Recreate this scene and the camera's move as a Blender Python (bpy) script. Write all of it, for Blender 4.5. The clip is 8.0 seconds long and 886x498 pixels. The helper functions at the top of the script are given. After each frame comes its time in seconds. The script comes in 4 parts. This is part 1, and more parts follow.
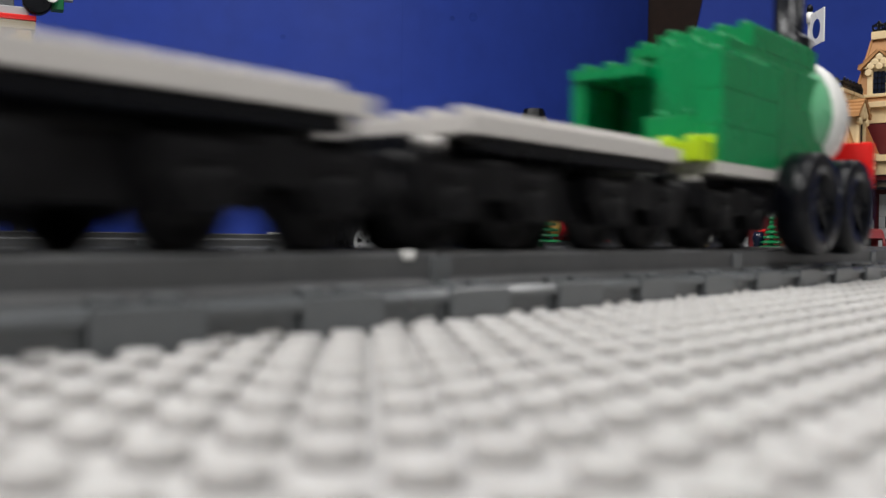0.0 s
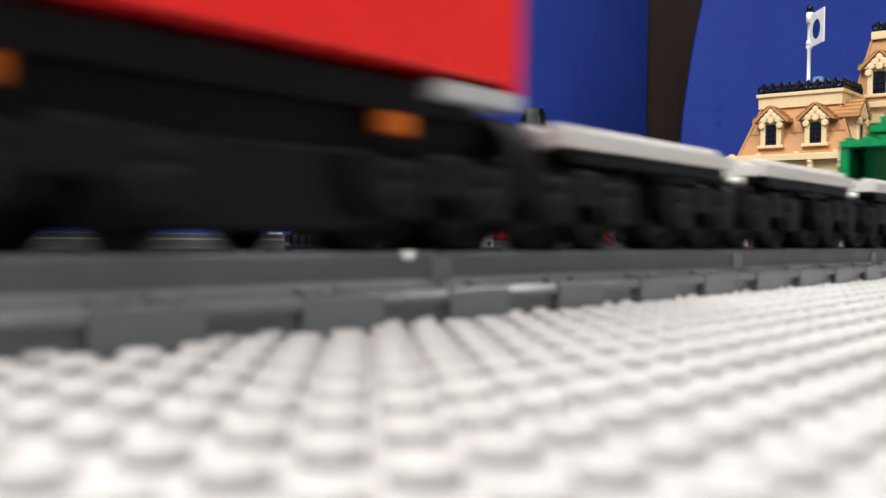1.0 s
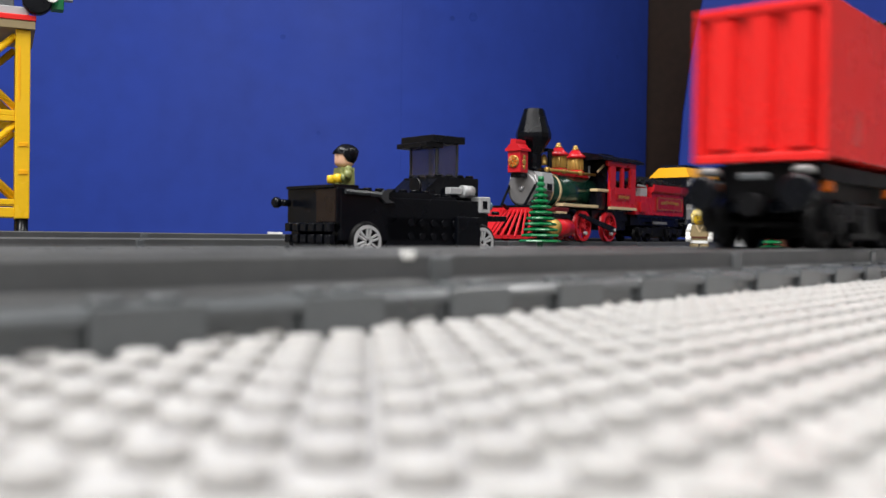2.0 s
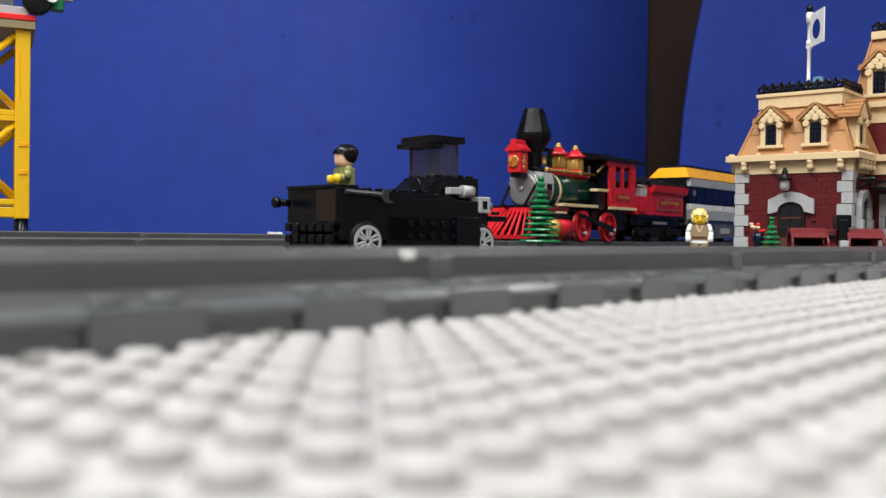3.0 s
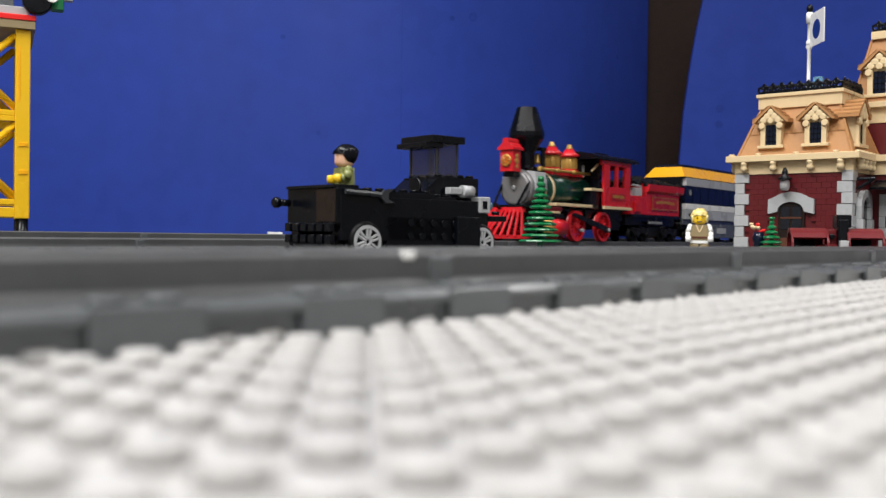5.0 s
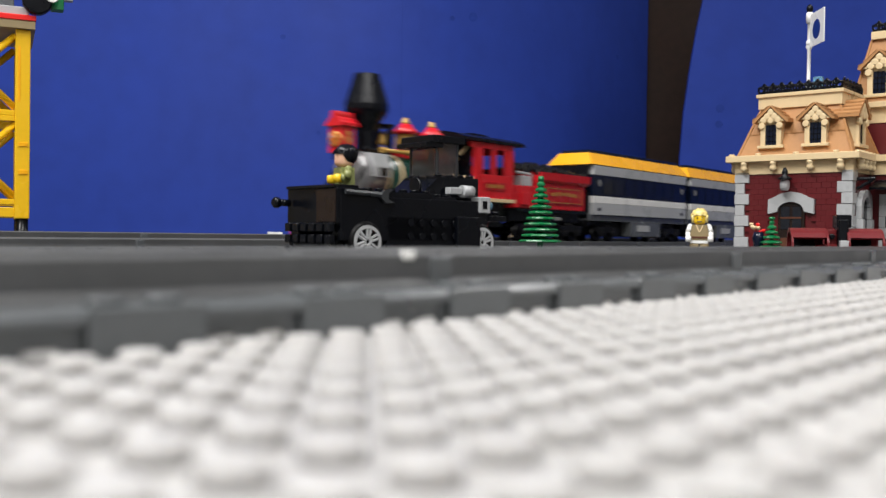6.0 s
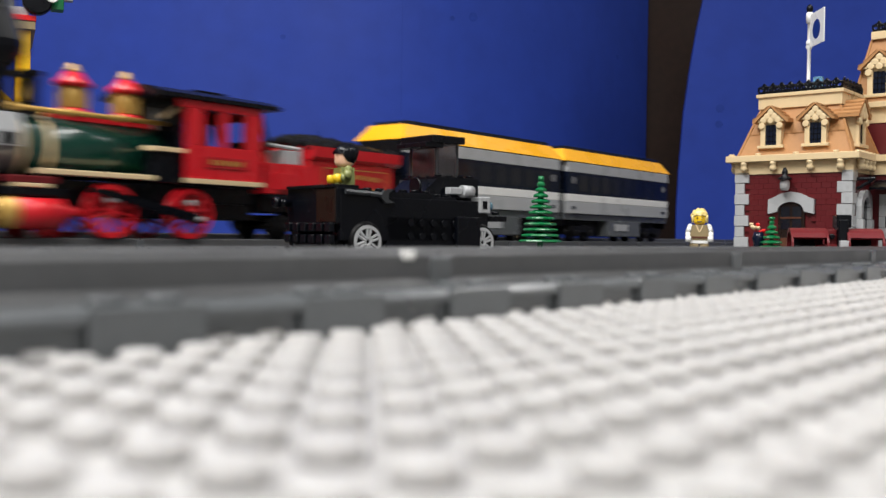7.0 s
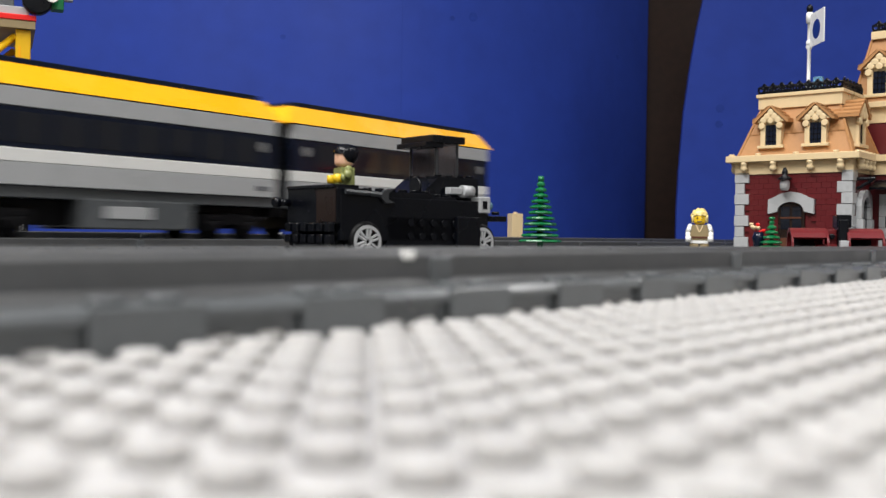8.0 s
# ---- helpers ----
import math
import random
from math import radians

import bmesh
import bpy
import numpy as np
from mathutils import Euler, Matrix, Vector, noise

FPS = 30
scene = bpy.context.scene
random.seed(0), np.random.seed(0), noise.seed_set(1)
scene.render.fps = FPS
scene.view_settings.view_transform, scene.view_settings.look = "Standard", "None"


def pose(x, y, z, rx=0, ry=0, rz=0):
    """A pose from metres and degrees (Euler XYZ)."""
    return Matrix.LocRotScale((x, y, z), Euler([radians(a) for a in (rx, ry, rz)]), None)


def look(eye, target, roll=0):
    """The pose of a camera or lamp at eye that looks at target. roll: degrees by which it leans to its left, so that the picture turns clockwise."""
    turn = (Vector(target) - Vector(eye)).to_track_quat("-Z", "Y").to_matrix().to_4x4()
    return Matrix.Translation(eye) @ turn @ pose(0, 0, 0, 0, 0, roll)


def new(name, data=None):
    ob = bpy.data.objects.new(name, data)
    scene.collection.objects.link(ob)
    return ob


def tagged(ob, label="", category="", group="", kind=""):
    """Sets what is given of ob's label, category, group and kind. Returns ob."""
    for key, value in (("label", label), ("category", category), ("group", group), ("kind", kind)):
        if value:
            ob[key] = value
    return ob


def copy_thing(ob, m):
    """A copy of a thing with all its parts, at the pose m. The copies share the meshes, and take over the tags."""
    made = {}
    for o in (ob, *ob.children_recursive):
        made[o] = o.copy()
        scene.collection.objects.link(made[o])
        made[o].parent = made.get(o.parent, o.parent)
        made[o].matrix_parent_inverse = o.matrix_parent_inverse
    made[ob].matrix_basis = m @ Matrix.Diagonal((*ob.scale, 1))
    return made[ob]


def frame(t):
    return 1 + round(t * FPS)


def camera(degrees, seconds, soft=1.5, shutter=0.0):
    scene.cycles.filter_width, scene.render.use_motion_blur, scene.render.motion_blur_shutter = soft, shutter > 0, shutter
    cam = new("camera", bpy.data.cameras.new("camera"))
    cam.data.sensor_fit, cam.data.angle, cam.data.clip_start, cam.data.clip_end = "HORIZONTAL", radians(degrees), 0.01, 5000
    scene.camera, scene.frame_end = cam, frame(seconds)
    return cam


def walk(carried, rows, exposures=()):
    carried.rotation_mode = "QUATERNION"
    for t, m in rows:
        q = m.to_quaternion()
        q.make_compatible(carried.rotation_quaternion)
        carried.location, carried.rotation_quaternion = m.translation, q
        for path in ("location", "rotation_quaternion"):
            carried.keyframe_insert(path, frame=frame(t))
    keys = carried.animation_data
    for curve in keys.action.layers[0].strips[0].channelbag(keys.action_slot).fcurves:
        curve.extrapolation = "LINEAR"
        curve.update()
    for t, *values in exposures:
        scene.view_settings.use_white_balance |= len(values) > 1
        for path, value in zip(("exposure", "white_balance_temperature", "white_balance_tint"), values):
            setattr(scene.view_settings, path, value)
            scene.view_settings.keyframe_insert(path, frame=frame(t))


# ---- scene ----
cam = camera(50, 8.0, soft=1.4, shutter=0.95)
EYE = (0.0, 0.0, 0.0150)
VIEW = look(EYE, (0.0, 1.0, EYE[2] - 0.0149), 0.8)
walk(cam, [(0.0, VIEW), (8.0, VIEW)],
     exposures=[(0.0, -0.36), (0.5, -0.2), (1.0, 0.18), (1.6, 0.07), (3.0, 0.01), (8.0, 0.0)])
cam.data.dof.use_dof = True
cam.data.dof.focus_distance = 0.72
cam.data.dof.aperture_fstop = 20

# ---- world and lamps ----
world = bpy.data.worlds.new("room_air")
world.use_nodes = True
world.node_tree.nodes["Background"].inputs["Color"].default_value = (0.9, 0.95, 1.0, 1)
world.node_tree.nodes["Background"].inputs["Strength"].default_value = 0.05
scene.world = world

PHI = 40.1                      # bearing of both tracks, degrees from the view's axis
SI, CO = math.sin(radians(PHI)), math.cos(radians(PHI))
MM = 0.001
CEIL = 1.55                     # ceiling above the baseplate
TABLE = -0.0016                 # table top, under the baseplates


def ceiling_lamp(x, y, power):
    lamp = bpy.data.lights.new("ceiling_lamp", "AREA")
    lamp.shape, lamp.size, lamp.size_y, lamp.energy = "RECTANGLE", 0.28, 1.15, power
    lamp.color = (1.0, 0.985, 0.965)
    ob = new("ceiling_lamp", lamp)
    ob.matrix_basis = pose(x, y, CEIL - 0.062, 0, 0, 0)
    return ob


LAMPS = [(-0.7, 0.08, 42), (0.35, -0.2, 19), (-0.8, -1.4, 22), (0.75, -1.4, 13), (1.4, 1.3, 8)]
for lx, ly, lp in LAMPS:
    ceiling_lamp(lx, ly, lp)


# ---- materials ----
def material(name, color, rough=0.3, metal=0.0, var=0.06, scale=300.0, bump=0.0, coat=0.0,
             dust=0.0, transmission=0.0, spec=0.5, sheer=0.0):
    m = bpy.data.materials.new(name)
    m.use_nodes = True
    nt = m.node_tree
    b = nt.nodes["Principled BSDF"]
    L = nt.links.new
    tc = nt.nodes.new("ShaderNodeTexCoord")
    n1 = nt.nodes.new("ShaderNodeTexNoise")
    n1.inputs["Scale"].default_value, n1.inputs["Detail"].default_value = scale, 5
    L(tc.outputs["Object"], n1.inputs["Vector"])
    n2 = nt.nodes.new("ShaderNodeTexNoise")
    n2.inputs["Scale"].default_value, n2.inputs["Detail"].default_value = scale / 9, 3
    L(tc.outputs["Object"], n2.inputs["Vector"])
    info = nt.nodes.new("ShaderNodeObjectInfo")
    add = nt.nodes.new("ShaderNodeMath")
    add.operation = "ADD"
    L(n1.outputs["Fac"], add.inputs[0])
    L(n2.outputs["Fac"], add.inputs[1])
    add2 = nt.nodes.new("ShaderNodeMath")
    add2.operation = "MULTIPLY_ADD"
    L(info.outputs["Random"], add2.inputs[0])
    add2.inputs[1].default_value = 0.5
    L(add.outputs[0], add2.inputs[2])
    ramp = nt.nodes.new("ShaderNodeMapRange")
    ramp.inputs["From Min"].default_value, ramp.inputs["From Max"].default_value = 0.7, 1.9
    ramp.inputs["To Min"].default_value, ramp.inputs["To Max"].default_value = 1 - var, 1 + var
    L(add2.outputs[0], ramp.inputs["Value"])
    mul = nt.nodes.new("ShaderNodeVectorMath")
    mul.operation = "SCALE"
    mul.inputs[0].default_value = color
    L(ramp.outputs["Result"], mul.inputs["Scale"])
    L(mul.outputs[0], b.inputs["Base Color"])
    rr = nt.nodes.new("ShaderNodeMapRange")
    rr.inputs["From Min"].default_value, rr.inputs["From Max"].default_value = 0.3, 0.7
    rr.inputs["To Min"].default_value, rr.inputs["To Max"].default_value = max(0.03, rough - 0.08), rough + 0.1 + dust
    L(n2.outputs["Fac"], rr.inputs["Value"])
    L(rr.outputs["Result"], b.inputs["Roughness"])
    b.inputs["Metallic"].default_value = metal
    b.inputs["Specular IOR Level"].default_value = spec
    b.inputs["Coat Weight"].default_value = coat
    b.inputs["Subsurface Weight"].default_value = sheer
    b.inputs["Subsurface Scale"].default_value = 0.002
    b.inputs["Subsurface Radius"].default_value = (1.0, 0.95, 0.9)
    b.inputs["Transmission Weight"].default_value = transmission
    if bump:
        bp = nt.nodes.new("ShaderNodeBump")
        bp.inputs["Strength"].default_value, bp.inputs["Distance"].default_value = bump, 0.0004
        L(n1.outputs["Fac"], bp.inputs["Height"])
        L(bp.outputs["Normal"], b.inputs["Normal"])
    return m


M = {
    "black": material("black_plastic", (0.003, 0.0037, 0.006), 0.26, spec=0.24),
    "soot": material("matt_black_plastic", (0.0045, 0.0045, 0.0055), 0.42, spec=0.18),
    "dark_grey": material("dark_grey_plastic", (0.105, 0.113, 0.12), 0.22, var=0.12),
    "rail_grey": material("worn_dark_grey_plastic", (0.078, 0.08, 0.083), 0.34, var=0.2, dust=0.1),
    "mid_grey": material("mid_grey_plastic", (0.22, 0.22, 0.22), 0.35),
    "light_grey": material("light_grey_plastic", (0.42, 0.43, 0.44), 0.3),
    "deck_grey": material("warm_pale_grey_plastic", (0.56, 0.54, 0.52), 0.35),
    "plate_grey": material("pale_grey_plastic", (0.425, 0.419, 0.413), 0.38, var=0.05, sheer=0.6),
    "white": material("white_plastic", (0.82, 0.82, 0.8), 0.3, var=0.03),
    "red": material("red_plastic", (0.8, 0.018, 0.016), 0.28),
    "engine_red": material("bright_red_plastic", (0.58, 0.012, 0.02), 0.3),
    "rim_red": material("deep_red_plastic", (0.38, 0.01, 0.015), 0.28),
    "mud_red": material("glossy_dark_red_plastic", (0.13, 0.009, 0.012), 0.48, spec=0.3),
    "dark_red": material("dark_red_plastic", (0.105, 0.009, 0.012), 0.35),
    "green": material("green_plastic", (0.0, 0.22, 0.068), 0.28),
    "tree_green": material("tree_green_plastic", (0.005, 0.16, 0.05), 0.3),
    "dark_green": material("dark_green_plastic", (0.004, 0.036, 0.025), 0.22, coat=0.15),
    "lime": material("lime_plastic", (0.42, 0.6, 0.01), 0.3),
    "yellow": material("yellow_plastic", (0.85, 0.5, 0.01), 0.28),
    "orange": material("bright_orange_yellow_plastic", (0.9, 0.42, 0.005), 0.28),
    "amber": material("amber_plastic", (0.55, 0.12, 0.008), 0.25),
    "gold": material("pearl_gold_plastic", (0.52, 0.32, 0.08), 0.35, metal=0.4),
    "tan": material("tan_plastic", (0.72, 0.56, 0.33), 0.35),
    "dark_tan": material("dark_tan_plastic", (0.3, 0.23, 0.12), 0.4),
    "nougat": material("nougat_plastic", (0.43, 0.215, 0.085), 0.55, var=0.14, spec=0.3),
    "car_brown": material("dark_brown_plastic", (0.014, 0.007, 0.005), 0.3),
    "spanner_grey": material("very_dark_grey_plastic", (0.035, 0.038, 0.042), 0.3),
    "brown": material("reddish_brown_plastic", (0.1, 0.035, 0.018), 0.35),
    "navy": material("dark_blue_plastic", (0.004, 0.008, 0.022), 0.2, spec=0.35),
    "blue": material("blue_plastic", (0.02, 0.09, 0.4), 0.3),
    "olive": material("olive_plastic", (0.2, 0.22, 0.07), 0.4),
    "skin": material("light_nougat_plastic", (0.75, 0.45, 0.3), 0.35),
    "fig_yellow": material("figure_yellow_plastic", (0.85, 0.55, 0.02), 0.3),
    "blond": material("pale_yellow_plastic", (0.85, 0.68, 0.25), 0.3),
    "silver": material("silver_plastic", (0.5, 0.5, 0.52), 0.28, metal=0.6),
    "pewter": material("dark_pearl_grey_plastic", (0.24, 0.235, 0.24), 0.2, metal=0.35),
    "pale_green": material("pale_green_plastic", (0.16, 0.5, 0.27), 0.3),
    "coach_glass": material("black_tinted_window", (0.008, 0.01, 0.016), 0.1),
    "pale_glass": material("pale_clear_plastic", (0.75, 0.77, 0.78), 0.12, transmission=0.6),
    "flag_blue": material("dark_blue_print", (0.008, 0.03, 0.2), 0.4),
    "smoke_glass": material("tinted_clear_plastic", (0.25, 0.23, 0.25), 0.08, transmission=0.9),
    "clear": material("clear_blue_plastic", (0.35, 0.7, 0.9), 0.08, transmission=0.7),
    "backdrop": material("blue_painted_board", (0.019, 0.05, 0.335), 0.6, var=0.2, scale=26, bump=0.15, spec=0.25),
    "backdrop_edge": material("blue_paint_smudge", (0.017, 0.045, 0.29), 0.65, var=0.3, scale=60, spec=0.2),
    "dark_wood": material("dark_brown_board", (0.026, 0.014, 0.01), 0.6, var=0.4, scale=60, bump=0.2, spec=0.2),
    "table": material("dark_table_board", (0.05, 0.052, 0.056), 0.5, var=0.2, scale=60),
    "wall": material("beige_wall_paint", (0.4, 0.38, 0.35), 0.7, var=0.05, scale=30, bump=0.2),
    "carpet": material("grey_carpet", (0.2, 0.19, 0.18), 0.9, var=0.3, scale=200, bump=0.5),
    "metal": material("rail_steel", (0.6, 0.6, 0.6), 0.25, metal=1.0),
}


# ---- mesh helpers, in millimetres ----
def box(bm, x0, x1, y0, y1, z0, z1, bev=0.0):
    r = bmesh.ops.create_cube(bm, size=1.0)
    vs = r["verts"]
    for v in vs:
        v.co = Vector(((x0 + x1) / 2 + v.co.x * (x1 - x0), (y0 + y1) / 2 + v.co.y * (y1 - y0), (z0 + z1) / 2 + v.co.z * (z1 - z0)))
    if bev:
        es = list({e for v in vs for e in v.link_edges})
        bmesh.ops.bevel(bm, geom=es, offset=bev, segments=1, affect="EDGES", profile=0.5)
    return bm


def lathe(bm, profile, seg=20, axis="Z", at=(0, 0, 0)):
    """Turns (radius, height) pairs round an axis through at."""
    rings = []
    for r, h in profile:
        ring = []
        for k in range(seg):
            a = 2 * math.pi * k / seg
            p = (r * math.cos(a), r * math.sin(a), h)
            if axis == "X":
                p = (p[2], p[0], p[1])
            elif axis == "Y":
                p = (p[1], p[2], p[0])
            ring.append(bm.verts.new((p[0] + at[0], p[1] + at[1], p[2] + at[2])))
        rings.append(ring)
    for a, b in zip(rings, rings[1:]):
        for k in range(seg):
            f = bm.faces.new((a[k], a[(k + 1) % seg], b[(k + 1) % seg], b[k]))
            f.smooth = True
    bm.faces.new(rings[0][::-1])
    bm.faces.new(rings[-1])
    return bm


def rod(bm, r, p, q, seg=10):
    """A round bar from p to q."""
    p, q = Vector(p), Vector(q)
    m = (q - p).to_track_quat("Z", "Y").to_matrix()
    ends = []
    for c in (p, q):
        ends.append([bm.verts.new(c + m @ Vector((r * math.cos(2 * math.pi * k / seg), r * math.sin(2 * math.pi * k / seg), 0))) for k in range(seg)])
    for k in range(seg):
        f = bm.faces.new((ends[0][k], ends[0][(k + 1) % seg], ends[1][(k + 1) % seg], ends[1][k]))
        f.smooth = seg > 6
    bm.faces.new(ends[0][::-1])
    bm.faces.new(ends[1])
    return bm


def prism(bm, outline, lo, hi, axis="Y"):
    """An outline pushed from lo to hi along an axis. Outline pairs are (x, z) for Y, (y, z) for X, (x, y) for Z."""
    def at(u, v, w):
        return {"Y": (u, w, v), "X": (w, u, v), "Z": (u, v, w)}[axis]
    a = [bm.verts.new(at(u, v, lo)) for u, v in outline]
    b = [bm.verts.new(at(u, v, hi)) for u, v in outline]
    n = len(a)
    for k in range(n):
        bm.faces.new((a[k], a[(k + 1) % n], b[(k + 1) % n], b[k]))
    bm.faces.new(a[::-1])
    bm.faces.new(b)
    return bm


def studs_on(bm, x0, y0, nx, ny, z, seg=10):
    """nx by ny knobs; the first one's centre is at x0, y0."""
    for i in range(nx):
        for j in range(ny):
            lathe(bm, [(2.4, z - 0.1), (2.4, z + 1.5), (2.2, z + 1.7)], seg, "Z", (x0 + 8 * i, y0 + 8 * j, 0))
    return bm


def plate(bm, x0, y0, nx, ny, z0, h, studs=True, bev=0.15):
    """A knobbed plate or brick of nx by ny knobs with a corner at x0, y0."""
    box(bm, x0 + 0.1, x0 + 8 * nx - 0.1, y0 + 0.1, y0 + 8 * ny - 0.1, z0, z0 + h, bev)
    if studs:
        studs_on(bm, x0 + 4, y0 + 4, nx, ny, z0 + h)
    return bm


def part(name, bm, mat, parent=None, label="", place=None):
    bmesh.ops.recalc_face_normals(bm, faces=bm.faces[:])
    bmesh.ops.scale(bm, vec=(MM, MM, MM), verts=bm.verts[:])
    me = bpy.data.meshes.new(name)
    bm.to_mesh(me)
    bm.free()
    me.materials.append(M[mat] if isinstance(mat, str) else mat)
    ob = new(name, me)
    if parent:
        ob.parent = parent
    if place:
        ob.matrix_basis = place
    if label:
        ob["label"] = label
    return ob


def again(ob, place):
    """The same mesh once more under the same parent."""
    o = new(ob.name.split(".")[0], ob.data)
    o.parent, o.matrix_basis = ob.parent, place
    if "label" in ob:
        o["label"] = ob["label"]
    return o


def mm(x, y, z, rx=0, ry=0, rz=0):
    return pose(x * MM, y * MM, z * MM, rx, ry, rz)


def thing(name, place, label, category, group="", kind=""):
    ob = new(name)
    ob.empty_display_size = 0.01
    ob.matrix_basis = place
    return tagged(ob, label, category, group, kind)


def B():
    return bmesh.new()


# ---- room ----
def setting(name, bm, mat, label, place=None):
    return tagged(part(name, bm, mat, place=place), label, name.split("_")[0], kind="structure")


BACK = 1760.0
setting("floor", box(B(), -2500, 2500, -2600, 2600, -830, -780), "carpet", "grey carpet floor under the layout table")
setting("wall_north", box(B(), -2500, 2500, 2500, 2600, -780, 1550), "wall", "plain beige painted wall behind the boards")
setting("wall_south", box(B(), -2500, 2500, -2600, -2500, -780, 1550), "wall", "plain beige painted wall")
setting("wall_east", box(B(), 2500, 2600, -2600, 2600, -780, 1550), "wall", "plain beige painted wall")
setting("wall_west", box(B(), -2600, -2500, -2600, 2600, -780, 1550), "wall", "plain beige painted wall")
setting("ceiling", box(B(), -2600, 2600, -2600, 2600, 1550, 1600), "white", "plain pale ceiling with strip lights")
for lx, ly, lp in LAMPS:
    f = thing("ceiling_light", pose(lx, ly, CEIL), "white metal strip light fixed to the ceiling", "ceiling light", "ceiling lights")
    part("housing", prism(B(), [(-170, 0), (170, 0), (150, -60), (-150, -60)], -600, 600), "white", f)

tb = thing("layout_table", pose(0, 0, TABLE), "large dark table carrying the toy railway", "table")
part("tabletop", box(B(), -1400, 1900, -500, 2350, -25, 0, 2), "table", tb)
for tx in (-1300, 1800):
    for ty in (-400, 2250):
        part("leg", box(B(), tx - 30, tx + 30, ty - 30, ty + 30, -778, -25, 2), "dark_wood", tb)

# painted boards behind the layout, with a dark gap between them
bd = thing("backdrop_board", pose(0, 0, TABLE), "tall bright blue painted board behind the railway", "backdrop", kind="structure")


def bend_y(x):
    """How far the board curves back at x."""
    return 480 * (max(0.0, x + 250) / 724) ** 2.4


bend = [(-1390, 0)] + [(-250 + 724 * k / 110, bend_y(-250 + 724 * k / 110)) for k in range(111)]
prism_top = [(x, BACK + y) for x, y in bend]
part("board", prism(B(), prism_top + [(x, y + 12) for x, y in prism_top[::-1]], 0, 1000, "Z"), "backdrop", bd)
part("board_seam", box(B(), -82, -81.4, BACK + bend_y(-82) - 0.15, BACK + bend_y(-82) + 3, 0, 1000), "backdrop_edge", bd)
dk = thing("dark_board", pose(0, 0, TABLE), "dark brown wooden board in the gap between blue boards", "backdrop", kind="structure")
part("board", box(B(), 300, 830, BACK + 495, BACK + 507, 0, 1150, 1), "dark_wood", dk)
b2 = thing("backdrop_board", pose(0, 0, TABLE), "bright blue painted board with a slanted wavy edge", "backdrop", kind="structure")
ED = BACK + 20
K = ED / 1681
edge = [((x - 784) * K, (H0 - y) * K + 16.6) for x, y, H0 in ((1197, 460, 421), (1196, 380, 421), (1199, 300, 421), (1206, 200, 421), (1216, 120, 421), (1227, 50, 421), (1237, 0, 421), (1275, -160, 421))]
part("board", prism(B(), edge + [(1890, 625), (1890, 0)], ED, ED + 10), "backdrop", b2)
for x, z, r in ((-301, 378, 5), (52, 434, 9), (12, 426, 5), (-233, 202, 4), (379, 414, 5), (176, 424, 3)):
    part("smudge", lathe(B(), [(r * 1.05, 0.06), (r, 0.0)], 7, "Y"), "backdrop_edge", bd, place=mm(x, BACK + bend_y(x) - 0.3, z, 0, 0, math.degrees(math.atan(2.4 * bend_y(x) / max(1.0, x + 250)))))
for sx, sy, r in ((1270, 192, 8), (1268, 220, 7)):
    part("smudge", lathe(B(), [(r * 1.05, 0.06), (r * 1.0, 0.0)], 7, "Y", ((sx - 784) * ED / 1681, ED - 0.1, (422 - sy) * ED / 1681 + 16.6)), "backdrop_edge", b2)

# ---- near track frame: u along the rails, v across, away from the camera ----
EDGE = 98.7                     # from the lens to the near ends of the ties
STUD_U, STUD_V = 0.0, 0.0
near = Matrix(((SI, -CO, 0, 0), (CO, SI, 0, 0), (0, 0, 1, 0), (0, 0, 0, 1)))


def nearmm(u, v, z, rz=0):
    return near @ mm(u, v, z, 0, 0, rz)


PL0_U, PL0_V = -217.0 + STUD_U, EDGE - 177.3 + STUD_V
for k in range(7):
    bp = thing("baseplate", nearmm(PL0_U + 256 * k, PL0_V, 0), "pale grey knobbed toy baseplate lying flat on the table", "baseplate", "baseplates")
    if k == 0:
        first_plate = bp
        part("sheet", box(B(), 0.1, 255.9, 0.1, 255.9, -1.6, 0, 0.2), "plate_grey", bp)
        st = B()
        for i in range(32):
            for j in range(32):
                lathe(st, [(2.45, -0.1), (2.45, 1.45), (2.2, 1.7)], 14, "Z", (4 + 8 * i, 4 + 8 * j, 0))
        tagged(part("knob_field", st, "plate_grey", bp), kind="stuff")
    else:
        for ch in first_plate.children:
            o = again(ch, Matrix())
            o.parent = bp
            if ch.name.startswith("knob_field"):
                tagged(o, kind="stuff")


